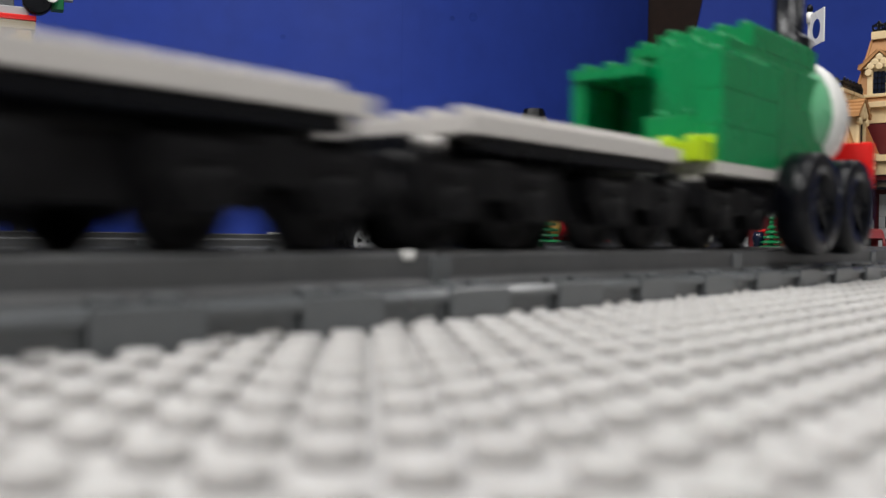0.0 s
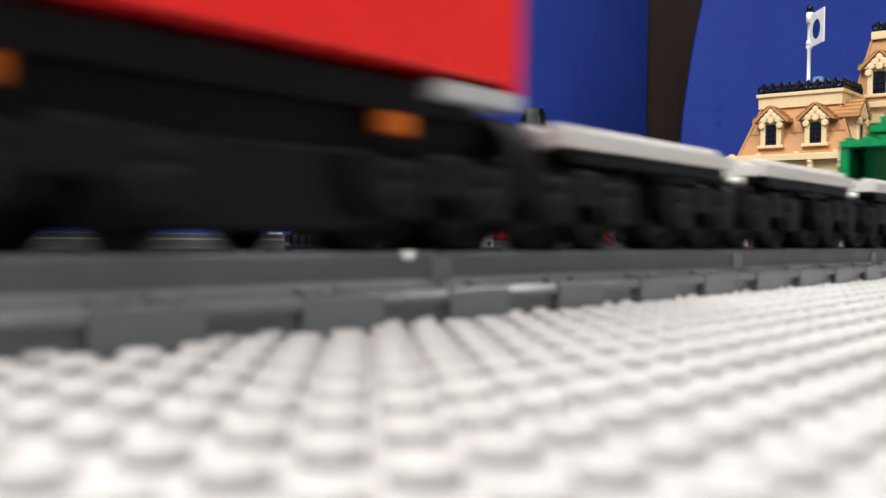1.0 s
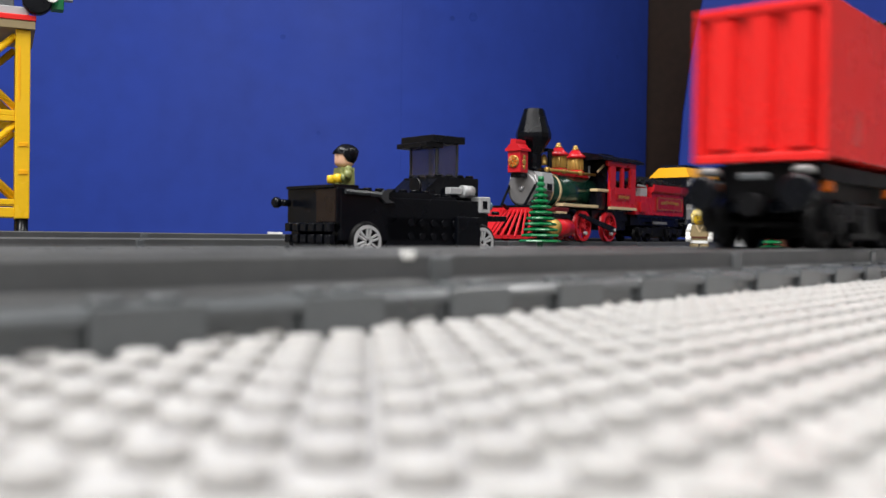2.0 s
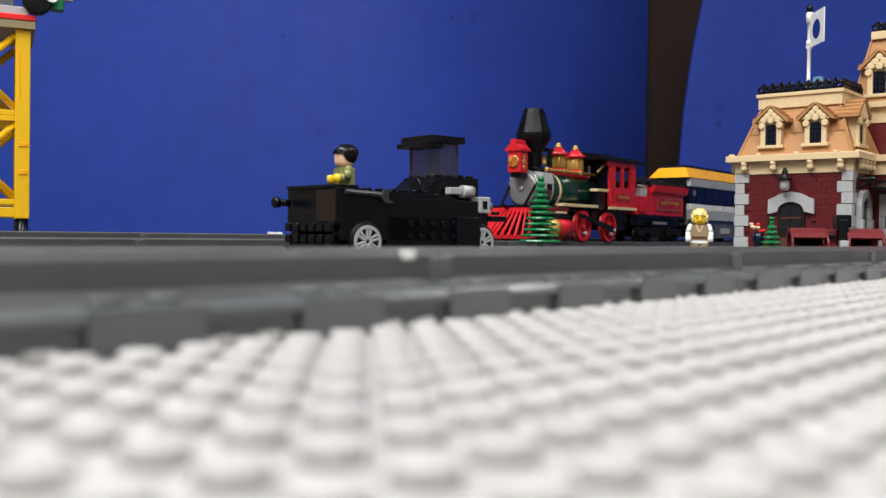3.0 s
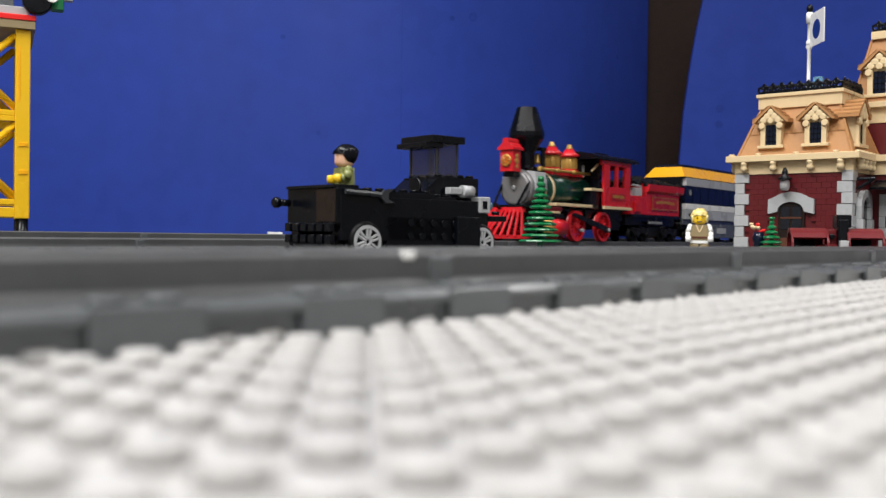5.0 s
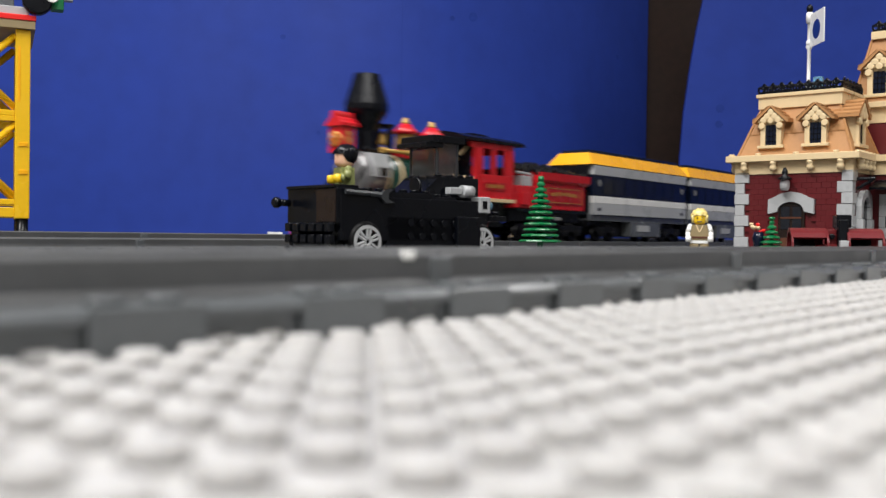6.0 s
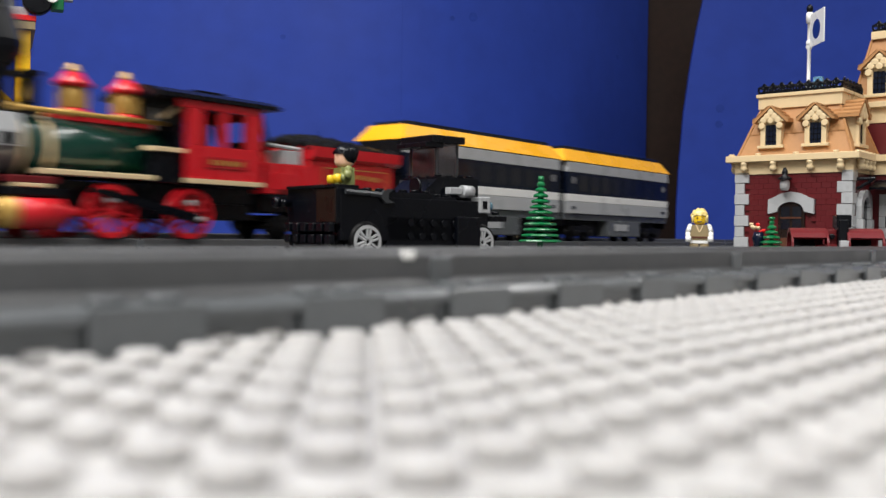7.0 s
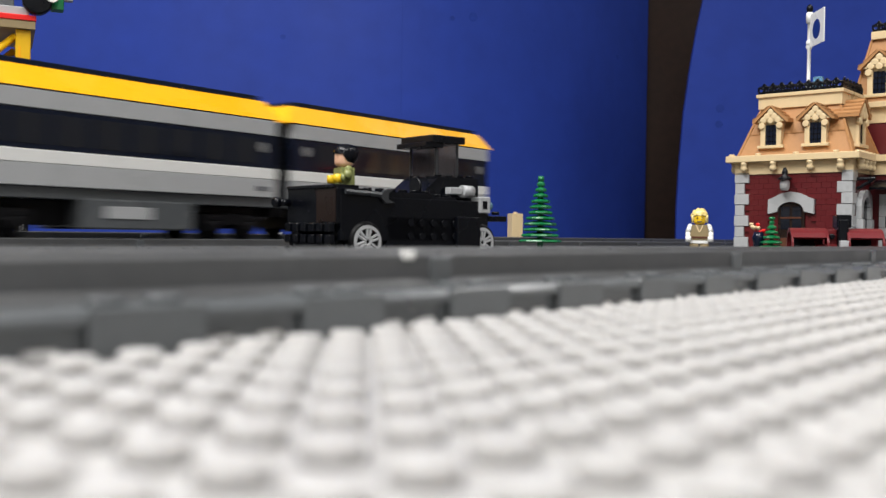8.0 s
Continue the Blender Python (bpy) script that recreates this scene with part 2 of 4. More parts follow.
# ---- track ----
def track_section(place, group, n=16):
    t = thing("track_section", place, "dark grey plastic toy railway track with ties and smooth rails", "railway track", group)
    e = B()
    box(e, -8, 8, -32, 32, 0, 6.2, 0.3)
    for y in (-28, 28):
        for x in (-4, 4):
            lathe(e, [(2.45, 6.1), (2.45, 6.9), (2.2, 7.1)], 14, "Z", (x, y, 0))
    tie = None
    for x in (0, 32, 64, 96):
        if tie is None:
            tie = part("tie", e, "dark_grey", t, place=mm(x, 0, 0))
        else:
            again(tie, mm(x, 0, 0))
    prof = [(-3.9, 3.0), (3.9, 3.0), (3.0, 6.4), (2.2, 7.4), (2.2, 11.4), (1.7, 12.0), (-1.7, 12.0), (-2.2, 11.4), (-2.2, 7.4), (-3.0, 6.4)]
    r = part("rail", prism(B(), prof, 0.3, 127.7, "X"), "rail_grey", t, "dark grey rail with a rounded worn head", mm(0, -20, 0))
    again(r, mm(0, 20, 0))
    ledge = part("ledge", prism(B(), [(19, 0.6), (30.4, 0.6), (30.4, 4.0), (31.5, 4.2), (31.5, 5.2), (30.6, 6.1), (19, 6.1)], 0.3, 127.7, "X"), "dark_grey", t)
    again(ledge, mm(128, 0, 0, 0, 0, 180))
    for y in (-20, 20):
        part("joint", box(B(), -3, 3, y - 2.9, y + 2.9, 3.2, 11.2, 0.3), "dark_grey", t)
    return t


TRACK_U = 128.0
t0 = track_section(nearmm(TRACK_U, EDGE + 32, 0), "near railway line")
for k in range(-3, 11):
    if k:
        copy_thing(t0, nearmm(TRACK_U + 128 * k, EDGE + 32, 0))

# the far line runs at a slightly smaller bearing
PHI_FAR = 38.0
SF, CF = math.sin(radians(PHI_FAR)), math.cos(radians(PHI_FAR))
far = Matrix(((SF, -CF, 0, -0.0589), (CF, SF, 0, 0.739), (0, 0, 1, 0), (0, 0, 0, 1)))


def farmm(u, v, z, rz=0):
    return far @ mm(u, v, z, 0, 0, rz)


for k in range(-6, 8):
    copy_thing(t0, farmm(37 + 128 * k, 0, TABLE / MM))["group"] = "far railway line"

# a third line at the back, on a thin dark bed
for k in range(-6, 7):
    bed = thing("track_bed", farmm(90 + 128 * k, 73, TABLE / MM), "thin dark grey plate under the rear railway line", "track bed", "track beds")
    part("sheet", box(B(), 0.2, 127.8, -36, 36, 0, 3.3, 0.2), "table", bed)
    copy_thing(t0, farmm(90 + 128 * k, 73, TABLE / MM + 3.3))["group"] = "rear railway line"

near_train, far_train, wheels = [], [], []


# ---- shared running gear ----
def wheel_mesh(r, gauge=19.0):
    """Two flanged wheels on one axle, turned in one piece."""
    g = gauge
    half = [(0.4, g + 0.6), (2.4, g + 0.6), (2.4, g - 0.8), (r - 2.4, g - 1.2), (r - 1.6, g), (r, g), (r, g - 2.4), (r + 0.9, g - 2.8), (r + 0.9, g - 4), (1.5, g - 4)]
    return lathe(B(), half + [(a, -b) for a, b in half[::-1]], 22, "Y")


def bogie(parent, x, line, r=8.6, base=24):
    b = part("bogie", box(B(), -base / 2 - 9, base / 2 + 9, -12, 12, r + 4, r + 8, 0.4), "black", parent, "black plastic wheel frame", mm(x, 0, 0))
    bm = B()
    h = base / 2
    prism(bm, [(-h - 9, r + 7), (-h - 9, r + 2), (-h - 5, r - 3), (-h + 5, r - 3), (-h + 8, r + 1), (h - 8, r + 1),
               (h - 5, r - 3), (h + 5, r - 3), (h + 9, r + 2), (h + 9, r + 7)], -24, -20.5)
    for c in (-h, h):
        lathe(bm, [(3.2, -23.5), (3.2, -25), (2.4, -25.4)], 12, "Y", (c, 0, r))
        box(bm, c - 3.5, c + 3.5, -24.8, -20, r + 3.4, r + 6, 0.3)
    box(bm, -4, 4, -24.5, -11, r + 1, r + 8, 0.3)
    sf = part("side_frame", bm, "soot", b, "black moulded side frame")
    again(sf, mm(0, 0, 0, 0, 0, 180))
    for c in (-h, h):
        w = part("wheelset", wheel_mesh(r), "soot", b, "black spoked wheel pair", mm(c, 0, r))
        wheels.append((w, mm(c, 0, r), r, line))
    return b


def coupling(parent, x, s, z=18.0):
    """Buffer beam, two buffers and a magnet at the end x of a wagon that points to s."""
    part("buffer_beam", box(B(), min(x - s * 3, x), max(x - s * 3, x), -22, 22, z - 3, z + 4, 0.3), "soot", parent)
    for y in (-16, 16):
        part("buffer", lathe(B(), [(2, x), (2, x + s * 2), (3.8, x + s * 2.2), (3.8, x + s * 3.4), (3.0, x + s * 3.8)], 14, "X", (0, y, z)), "soot", parent)
    part("magnet", lathe(B(), [(3.2, x), (3.2, x + s * 4)], 12, "X", (0, 0, z - 2)), "silver", parent)


# ---- the near train ----
NEAR_U = 150.7 - 59


def flat_wagon():
    w = thing("flat_wagon", Matrix(), "flat toy wagon with a pale grey knobbed deck, black wheels", "wagon", "flat wagons")
    part("deck", plate(B(), -36, -24, 10, 6, 21.6, 3.4), "deck_grey", w, "pale grey knobbed plate")
    part("end_tile", plate(B(), 44.1, -24, 0.5, 6, 21.6, 3.4, False), "deck_grey", w)
    part("chassis", box(B(), -42, 46, -14, 14, 15.5, 21.5, 0.4), "black", w)
    for y in (-23, 20):
        part("side_sill", box(B(), -32, 44, y, y + 3, 18.5, 21.5, 0.3), "black", w)
    coupling(w, -44, -1, 14)
    coupling(w, 47, 1, 14)
    part("coupling_knob", lathe(B(), [(0.8, -18), (1.3, -17.6), (1.3, -13), (0.8, -12.6)], 12, "Y", (-37.6, 0, 20)), "deck_grey", w, "pale round knob below the deck end")
    part("brake_box", box(B(), -9, 9, -19, 19, 6, 15.4, 0.6), "soot", w)
    for x in (-28, 28):
        bogie(w, x, "near")
    return w


def container_wagon():
    w = thing("container_wagon", Matrix(), "toy wagon carrying a tall ribbed bright red container", "wagon")
    c = part("container", B(), "red", w, "bright red plastic container with ribbed ends")
    bm = B()
    box(bm, -56, 56, -23.4, 23.4, 31.6, 86, 0.4)
    bmesh.ops.recalc_face_normals(bm, faces=bm.faces[:])
    bmesh.ops.scale(bm, vec=(MM, MM, MM), verts=bm.verts[:])
    bm.to_mesh(c.data)
    bm.free()
    for s in (-1, 1):
        rb = None
        for y in (-14, 0, 14):
            if rb is None:
                rb = part("end_rib", prism(B(), [(-5, 55.8), (-3.6, 58.6), (3.6, 58.6), (5, 55.8)] if s > 0 else [(5, -55.8), (3.6, -58.6), (-3.6, -58.6), (-5, -55.8)], 35, 81, "Z"), "red", c)
                rb.data.transform(Matrix(((0, 1, 0, 0), (1, 0, 0, 0), (0, 0, 1, 0), (0, 0, 0, 1))))
                rb.data.flip_normals()
                rb.matrix_basis = mm(0, y, 0)
            else:
                again(rb, mm(0, y, 0))
        x0, x1 = (55.9, 58.9) if s > 0 else (-58.9, -55.9)
        for z in (30, 82):
            part("end_rim", box(B(), x0, x1, -24, 24, z, z + 3, 0.4), "red", c)
        for y in (-24, 21.4):
            part("corner_post", box(B(), x0, x1, y, y + 2.6, 33.1, 81.9, 0.4), "red", c)
    part("scuff", prism(B(), [(-31, 37), (-22, 37), (-21, 50), (-25, 50)], -23.55, -23.45), material("red_scuffed", (0.58, 0.05, 0.05), 0.6), w, "faint pale worn mark on the side")
    part("chassis", box(B(), -54, 57, -15, 15, 17, 30, 0.5), "soot", w, "black underframe")
    for y in (-19.5, 16.5):
        part("side_sill", box(B(), -50, 50, y, y + 3, 24, 29.8, 0.3), "soot", w, "black side beam")
    part("front_plate", box(B(), 36, 59, -24, 24, 26.8, 29.9, 0.2), "light_grey", w, "pale grey plate under the container")
    for x in (-47, 25):
        for y in (-21, 18):
            part("marker_lamp", box(B(), x, x + 6, y, y + 3, 19.8, 23.6, 0.4), "amber", w, "orange marker block")
    for y in (-17, 17):
        bf = part("buffer", lathe(B(), [(3.4, -57), (3.4, -64), (6.2, -64.2), (6.2, -67), (5.2, -68)], 16, "X", (0, y, 19)), "black", w, "round black buffer")
        part("buffer_cap", lathe(B(), [(3.8, 25.5), (3.8, 27.4), (2.6, 28.2)], 14, "Z", (-60, y, 0)), "mid_grey", bf, "pale grey round cap")
    part("tail_bar", box(B(), -63, -58, -5, 5, 23.5, 26, 0.5), "dark_grey", w, "pale grey bar between the buffers")
    part("battery_box", box(B(), -19, 20, -20, 20, 3, 16.8, 0.8), "soot", w, "black box below the underframe")
    part("magnet", lathe(B(), [(4, -57), (4, -66)], 14, "X", (0, 0, 15)), "soot", w)
    coupling(w, 58, 1, 14)
    part("front_bellows", box(lathe(B(), [(9, 59), (11, 60.5), (11, 68), (9, 69.5)], 20, "X", (0, -12, 16)), 59, 66, -10, 22, 6, 26, 0.6), "soot", w, "black coupling block")
    part("tank", lathe(B(), [(2, -16), (6.5, -15), (6.5, 15), (2, 16)], 14, "X", (0, -12, 10)), "soot", w)
    for x in (-33, 36):
        bogie(w, x, "near")
    return w


def green_locomotive():
    g = thing("green_locomotive", Matrix(), "home-built green brick steam engine with a white round front", "locomotive")
    part("deck", plate(B(), 22, -24, 17, 6, 20.4, 3.2), "deck_grey", g, "pale grey knobbed plate")
    part("chassis", box(B(), 14, 158, -14, 14, 12, 20.3, 0.4), "black", g)
    part("coupling_knob", lathe(B(), [(0.8, -19), (1.4, -18.6), (1.4, -14), (0.8, -13.6)], 12, "Y", (20.4, 0, 19)), "deck_grey", g, "pale round knob below the deck end")
    part("front_block", box(B(), 131, 146, -12, 12, 23.7, 53.8, 0.4), "black", g)
    part("boiler", box(B(), 46.1, 124, -18, 18, 23.6, 58, 0.3), "green", g, "square green brick boiler")
    part("boiler_step", plate(B(), 44, -16, 9, 4, 58.1, 3.4), "green", g)
    part("boiler_top", plate(B(), 62, -16, 7, 4, 61.6, 6.6), "green", g)
    # near cab wall of stacked bricks, one knob wide
    for k in range(3):
        part("side_brick", plate(B(), 23, -24, 5, 1, 23.6 + 10 * k, 9.9, k == 2), "green", g)
    part("cab_front", plate(B(), 30, -16, 2, 2, 23.6, 33.6), "green", g, "tall green block beside the cab wall")
    part("cab_bench", plate(B(), 24, -16, 1, 2, 23.6, 13.4), "green", g)
    panel = part("cab_panel", box(B(), 24, 62, 22.4, 24, 23.6, 49, 0.2), "green", g, "hollow green wall panel, open behind")
    part("panel_roof", plate(B(), 23, 0, 5, 3, 49.1, 3.2), "green", panel)
    part("panel_back", box(B(), 58, 60, 0, 22.3, 23.6, 49, 0.2), "green", panel)
    part("panel_post", box(B(), 24, 26, 19.5, 22.3, 23.6, 49, 0.2), "green", panel)
    part("seat_brick", plate(B(), 15, -22, 1, 3, 23.6, 5.2), "lime", g, "bright lime bricks")
    part("lime_tile", plate(B(), 22.4, -22, 1, 1, 23.6, 7.4), "lime", g)
    part("dish", lathe(B(), [(13, 104), (18, 107), (20.6, 113), (21.2, 118), (21.2, 120)], 32, "X", (0, 0, 47)), "pale_green", g, "pale green round boiler dish")
    part("smokebox", lathe(B(), [(21.6, 120), (22.6, 121), (22.6, 132), (20.5, 140), (15, 145), (6, 147.6)], 32, "X", (0, 0, 47)), "white", g, "white rounded boiler front")
    st = part("chimney", lathe(B(), [(8.4, 53.9), (8.4, 76), (6.6, 78), (5.6, 79), (5.6, 92)], 18, "Z", (134, 0, 0)), "black", g, "black chimney")
    part("chimney_top", lathe(B(), [(5.6, 92), (5.8, 108), (4.8, 108.5)], 18, "Z", (134, 0, 0)), "dark_grey", st)
    beam = part("front_beam", box(B(), 156, 160, -24, -8, 22, 40, 0.6), "red", g, "red front block")
    part("front_step", box(B(), 156, 160, -20, -12, 6, 21.9, 0.5), "mid_grey", beam)
    for x in (73, 108):
        for s in (-1, 1):
            bm = lathe(B(), [(2, s * 24.5), (14.6, s * 24.5), (15.6, s * 25.5), (15.6, s * 33), (14.6, s * 34.5), (9.5, s * 34.5), (9, s * 31), (3, s * 31), (3, s * 33.5), (1, s * 33.5)], 28, "Y")
            wo = part("wheel", bm, "black", g, "large glossy black road wheel", mm(x, 0, 14))
            wheels.append((wo, mm(x, 0, 14), 15.6, "near"))
            for k in range(6):
                a = k * math.pi / 3
                part("spoke", rod(B(), 1.2, (2.5 * math.cos(a), s * 32.4, 2.5 * math.sin(a)), (9.4 * math.cos(a), s * 32.4, 9.4 * math.sin(a)), 6), "black", wo)
    coupling(g, 14, -1, 14)
    bogie(g, 36, "near")
    return g


near_train.append((container_wagon(), 0))
fw = flat_wagon()
near_train.append((fw, 111))


# ---- the far train: its own left side faces the camera ----
FAR_U = 236.0


def driver_wheel(parent, x, s, r=15.2):
    bm = B()
    ya, yb = (20.5, 25.0) if s > 0 else (-25.0, -20.5)
    # rim
    seg = 32
    rings = []
    for rr, yy in ((r - 2.8, ya), (r + 1.0, ya), (r, ya + 1.5), (r, yb), (r - 2.8, yb)):
        rings.append([bm.verts.new((rr * math.cos(2 * math.pi * k / seg), yy, rr * math.sin(2 * math.pi * k / seg))) for k in range(seg)])
    rings.append(rings[0])
    for a, b in zip(rings, rings[1:]):
        for k in range(seg):
            bm.faces.new((a[k], a[(k + 1) % seg], b[(k + 1) % seg], b[k]))
    w = part("driving_wheel", bm, "engine_red", parent, "red spoked driving wheel", mm(x, 0, r))
    part("hub", lathe(B(), [(3.4, ya), (3.4, yb + 0.4 * s), (2.6, yb + 1.2 * s)], 16, "Y"), "engine_red", w)
    spoke = part("spoke", rod(B(), 0.9, (2.5, (ya + yb) / 2, 0), (r - 2, (ya + yb) / 2, 0), 6), "engine_red", w)
    for k in range(1, 14):
        again(spoke, mm(0, 0, 0, 0, 360 / 14 * k, 0))
    part("crank_pin", lathe(B(), [(1.8, yb), (1.8, yb + 3.5 * s)], 10, "Y", (0, 0, -7)), "light_grey", w)
    wheels.append((w, mm(x, 0, r), r, "far"))


def steam_locomotive():
    e = thing("steam_locomotive", Matrix(), "old-time red, green and black toy steam locomotive", "locomotive")
    ZB = 50.0
    part("smokebox", lathe(B(), [(14, 18), (17.6, 17), (18.4, 15), (18.4, -7)], 26, "X", (0, 0, ZB)), "pewter", e, "pearl grey smokebox")
    door = part("smokebox_door", lathe(B(), [(16.5, 17.5), (16, 19), (14, 19.4), (2, 19.6)], 26, "X", (0, 0, ZB)), "pewter", e, "flat grey smokebox door")
    part("door_knob", lathe(B(), [(2.4, 19.5), (2.4, 21), (1.4, 21.6)], 12, "X", (0, 0, ZB)), "silver", door)
    for s in (-1, 1):
        sp = part("smokebox_plate", prism(B(), [(s * 9, ZB + 16.8), (s * 17.4, ZB + 15.6), (s * 19.6, ZB + 6), (s * 19.4, ZB - 2), (s * 15, ZB - 2), (s * 9, ZB + 8)], -7, 12, "X"), "light_grey", e, "pale grey side plate")
        part("plate_hole", box(B(), -4, 5, min(s * 18.6, s * 19.9), max(s * 18.6, s * 19.9), ZB - 1.4, ZB + 5, 0.3), "black", sp)
    part("boiler", lathe(B(), [(17.2, -7), (17.2, -98)], 30, "X", (0, 0, ZB)), "dark_green", e, "glossy dark green boiler")
    for x in (-7.2, -22.5):
        part("boiler_band", lathe(B(), [(17.3, x), (17.9, x), (17.9, x - 3.2), (17.3, x - 3.2)], 30, "X", (0, 0, ZB)), "tan", e, "tan boiler band")
    for s in (-1, 1):
        rail = part("handrail", rod(B(), 1.5, (-4, s * 13, ZB + 19.4), (-100, s * 13, ZB + 19.4), 8), "gold", e, "gold handrail")
        for x in (-5, -36, -68):
            part("rail_knob", lathe(B(), [(1.4, -2.4), (2.5, -1.4), (2.5, 1.4), (1.4, 2.4)], 10, "X", (x, s * 13, ZB + 19.4)), "gold", rail)
        part("running_board", box(B(), -84, -14, s * 22 - 4.5, s * 22 + 4.5, 34, 37.0, 0.3), "tan", e, "tan running board")
        part("firebox_step", box(B(), -108, -81, s * 22 - 4.5, s * 22 + 4.5, 51.5, 54.3, 0.3), "tan", e, "short tan step beside the firebox")
        part("firebox_side", box(B(), -106, -84, s * 19 - 5, s * 19 + 5, 33, 51.4, 0.4), "black", e)
        part("cylinder", lathe(B(), [(6, 2), (8.3, 1.5), (8.3, -24), (6, -25)], 20, "X", (0, s * 26, 13)), "engine_red", e, "red piston cylinder")
        part("cylinder_cover", lathe(B(), [(3, 10), (7.4, 9), (8.6, 5), (8.6, 1.4)], 20, "X", (0, s * 26, 13)), "gold", e, "dull gold cylinder cover")
        part("gland", lathe(B(), [(4.2, -25), (3.4, -30), (1.4, -36)], 14, "X", (0, s * 26, 14)), "engine_red", e, "pointed red piston gland")
        vc = part("valve_chest", box(B(), -26, 6, s * 23 - 5, s * 23 + 5, 22, 26.4, 0.5), "black", e)
        part("chest_plate", box(B(), -18, 2, s * 23 - 5.4, s * 23 + 5.4, 26.5, 28.6, 0.3), "tan", vc)
        part("chest_top", box(B(), -22, 4, s * 23 - 5, s * 23 + 5, 28.7, 32.5, 0.4), "mud_red", vc)
        part("coupling_rod", prism(B(), [(-42, 25.5), (-44, 28), (-60, 25.5), (-114, 15.4), (-119, 13.4), (-119, 9.6), (-114, 9.2), (-62, 20.5)], s * 27.6 - 1.0, s * 27.6 + 1.0), "black", e, "black sloping side rod")
        part("rod_pin", lathe(B(), [(1.7, s * 28.6), (1.7, s * 29.8), (1.1, s * 30.2)], 12, "Y", (-115, 0, 12)), "light_grey", e, "pale grey rod pin")
        disc = part("truck_disc", lathe(B(), [(4, s * 22), (10.5, s * 22.4), (10.5, s * 26), (9, s * 26.8), (4, s * 26.8)], 22, "Y", (24, 0, 14)), "black", e, "round black leading truck cover")
        part("disc_hub", lathe(B(), [(4.6, s * 26.6), (4.2, s * 28), (2, s * 28.4)], 16, "Y", (24, 0, 15)), "mud_red", disc)
        part("stay", rod(B(), 1.3, (36, s * 13, 31), (16, s * 15, 56), 6), "black", e)
    part("frame", box(B(), -166, 34, -15, 15, 12, 32, 0.6), "black", e, "black underframe")
    part("ash_pan", box(B(), -164, -84, -18.6, 18.6, 22, 33, 0.6), "black", e)
    for x in (-57, -111):
        for s in (-1, 1):
            driver_wheel(e, x, s)
    for x in (-22, 22):
        w = part("pilot_wheel", wheel_mesh(7.6), "engine_red", e, "small red leading wheel pair", mm(x, 0, 7.6))
        wheels.append((w, mm(x, 0, 7.6), 7.6, "far"))
    ch = part("chimney", lathe(B(), [(9.2, 66), (8.2, 72), (8.2, 84), (11.5, 90), (16.4, 97.5), (17.3, 100), (17.3, 104), (9.8, 127.8), (8.6, 127.8), (8.4, 119)], 12, "Z"), "black", e, "tall black angular chimney, widest at two thirds")
    for f in ch.data.polygons:
        f.use_smooth = False
    part("chimney_foot", box(B(), -9, 9, -9, 9, 64, 70, 0.6), "black", ch)
    lamp = part("headlamp", box(B(), 20, 33.6, -7.2, 7.2, 64.5, 85, 0.5), "engine_red", e, "square red headlamp")
    part("roof", prism(B(), [(-9, 84.9), (9, 84.9), (9, 87), (6.6, 88.4), (5, 90.6), (3.2, 91.8), (3.2, 93.8), (2.4, 96), (-2.4, 96), (-3.2, 93.8), (-3.2, 91.8), (-5, 90.6), (-6.6, 88.4), (-9, 87)], 18, 35.4, "X"), "engine_red", lamp)
    lens = part("lens", lathe(B(), [(6, 34), (6, 34.6), (4.8, 35.2)], 18, "X", (0, 0, 75)), "gold", lamp, "gold ornamental lens")
    for k in range(8):
        a = k * math.pi / 4
        part("ray", rod(B(), 0.7, (35.3, 1.4 * math.cos(a), 75 + 1.4 * math.sin(a)), (35.3, 5.4 * math.cos(a), 75 + 5.4 * math.sin(a)), 5), "amber", lens)
    for z, r in ((79, 2.6), (74.5, 3.2), (69.5, 2.2)):
        part("side_ornament", lathe(B(), [(r, 7.1), (r * 0.9, 7.5), (r * 0.5, 7.7)], 10, "Y", (26.5, 0, z)), "gold", lamp, "gold ornament")
    part("bracket", box(B(), 9, 30, -6, 6, 60, 64.4, 0.5), "black", e)
    bell = part("bell_frame", box(B(), -25, -14, -6, 6, 66, 72, 0.4), "black", e)
    for s in (-1, 1):
        part("post", box(B(), -23, -17, s * 6.5 - 1, s * 6.5 + 1, 72, 88, 0.3), "black", bell)
    part("yoke", box(B(), -25, -15, -8, 8, 88, 91, 0.4), "black", bell)
    part("bell", lathe(B(), [(4.8, 75), (4.2, 77), (3, 83), (1, 86)], 14, "Z", (-20, 0, 0)), "gold", bell, "gold bell")
    saddle = part("dome_saddle", box(B(), -96, -36, -8, 8, 65.5, 71, 0.6), "engine_red", e, "red plate under the domes")
    for x in (-47, -81):
        d = part("dome", lathe(B(), [(7.0, 73), (7.8, 74), (7.8, 85.4), (7, 86)], 16, "Z", (x, 0, 0)), "gold", e, "gold fluted dome with a red cap")
        for k in range(14):
            a = 2 * math.pi * k / 14
            part("flute", rod(B(), 0.9, (x + 7.6 * math.cos(a), 7.6 * math.sin(a), 74), (x + 7.6 * math.cos(a), 7.6 * math.sin(a), 85), 5), "gold", d)
        part("dome_base", lathe(B(), [(9.6, 69.5), (9.6, 71.6), (8.0, 73.4)], 16, "Z", (x, 0, 0)), "engine_red", d)
        part("dome_cap", lathe(B(), [(8, 85.4), (10.6, 86.4), (10.6, 88), (6.4, 91.2), (4.6, 94), (3.4, 94.2)], 18, "Z", (x, 0, 0)), "engine_red", d)
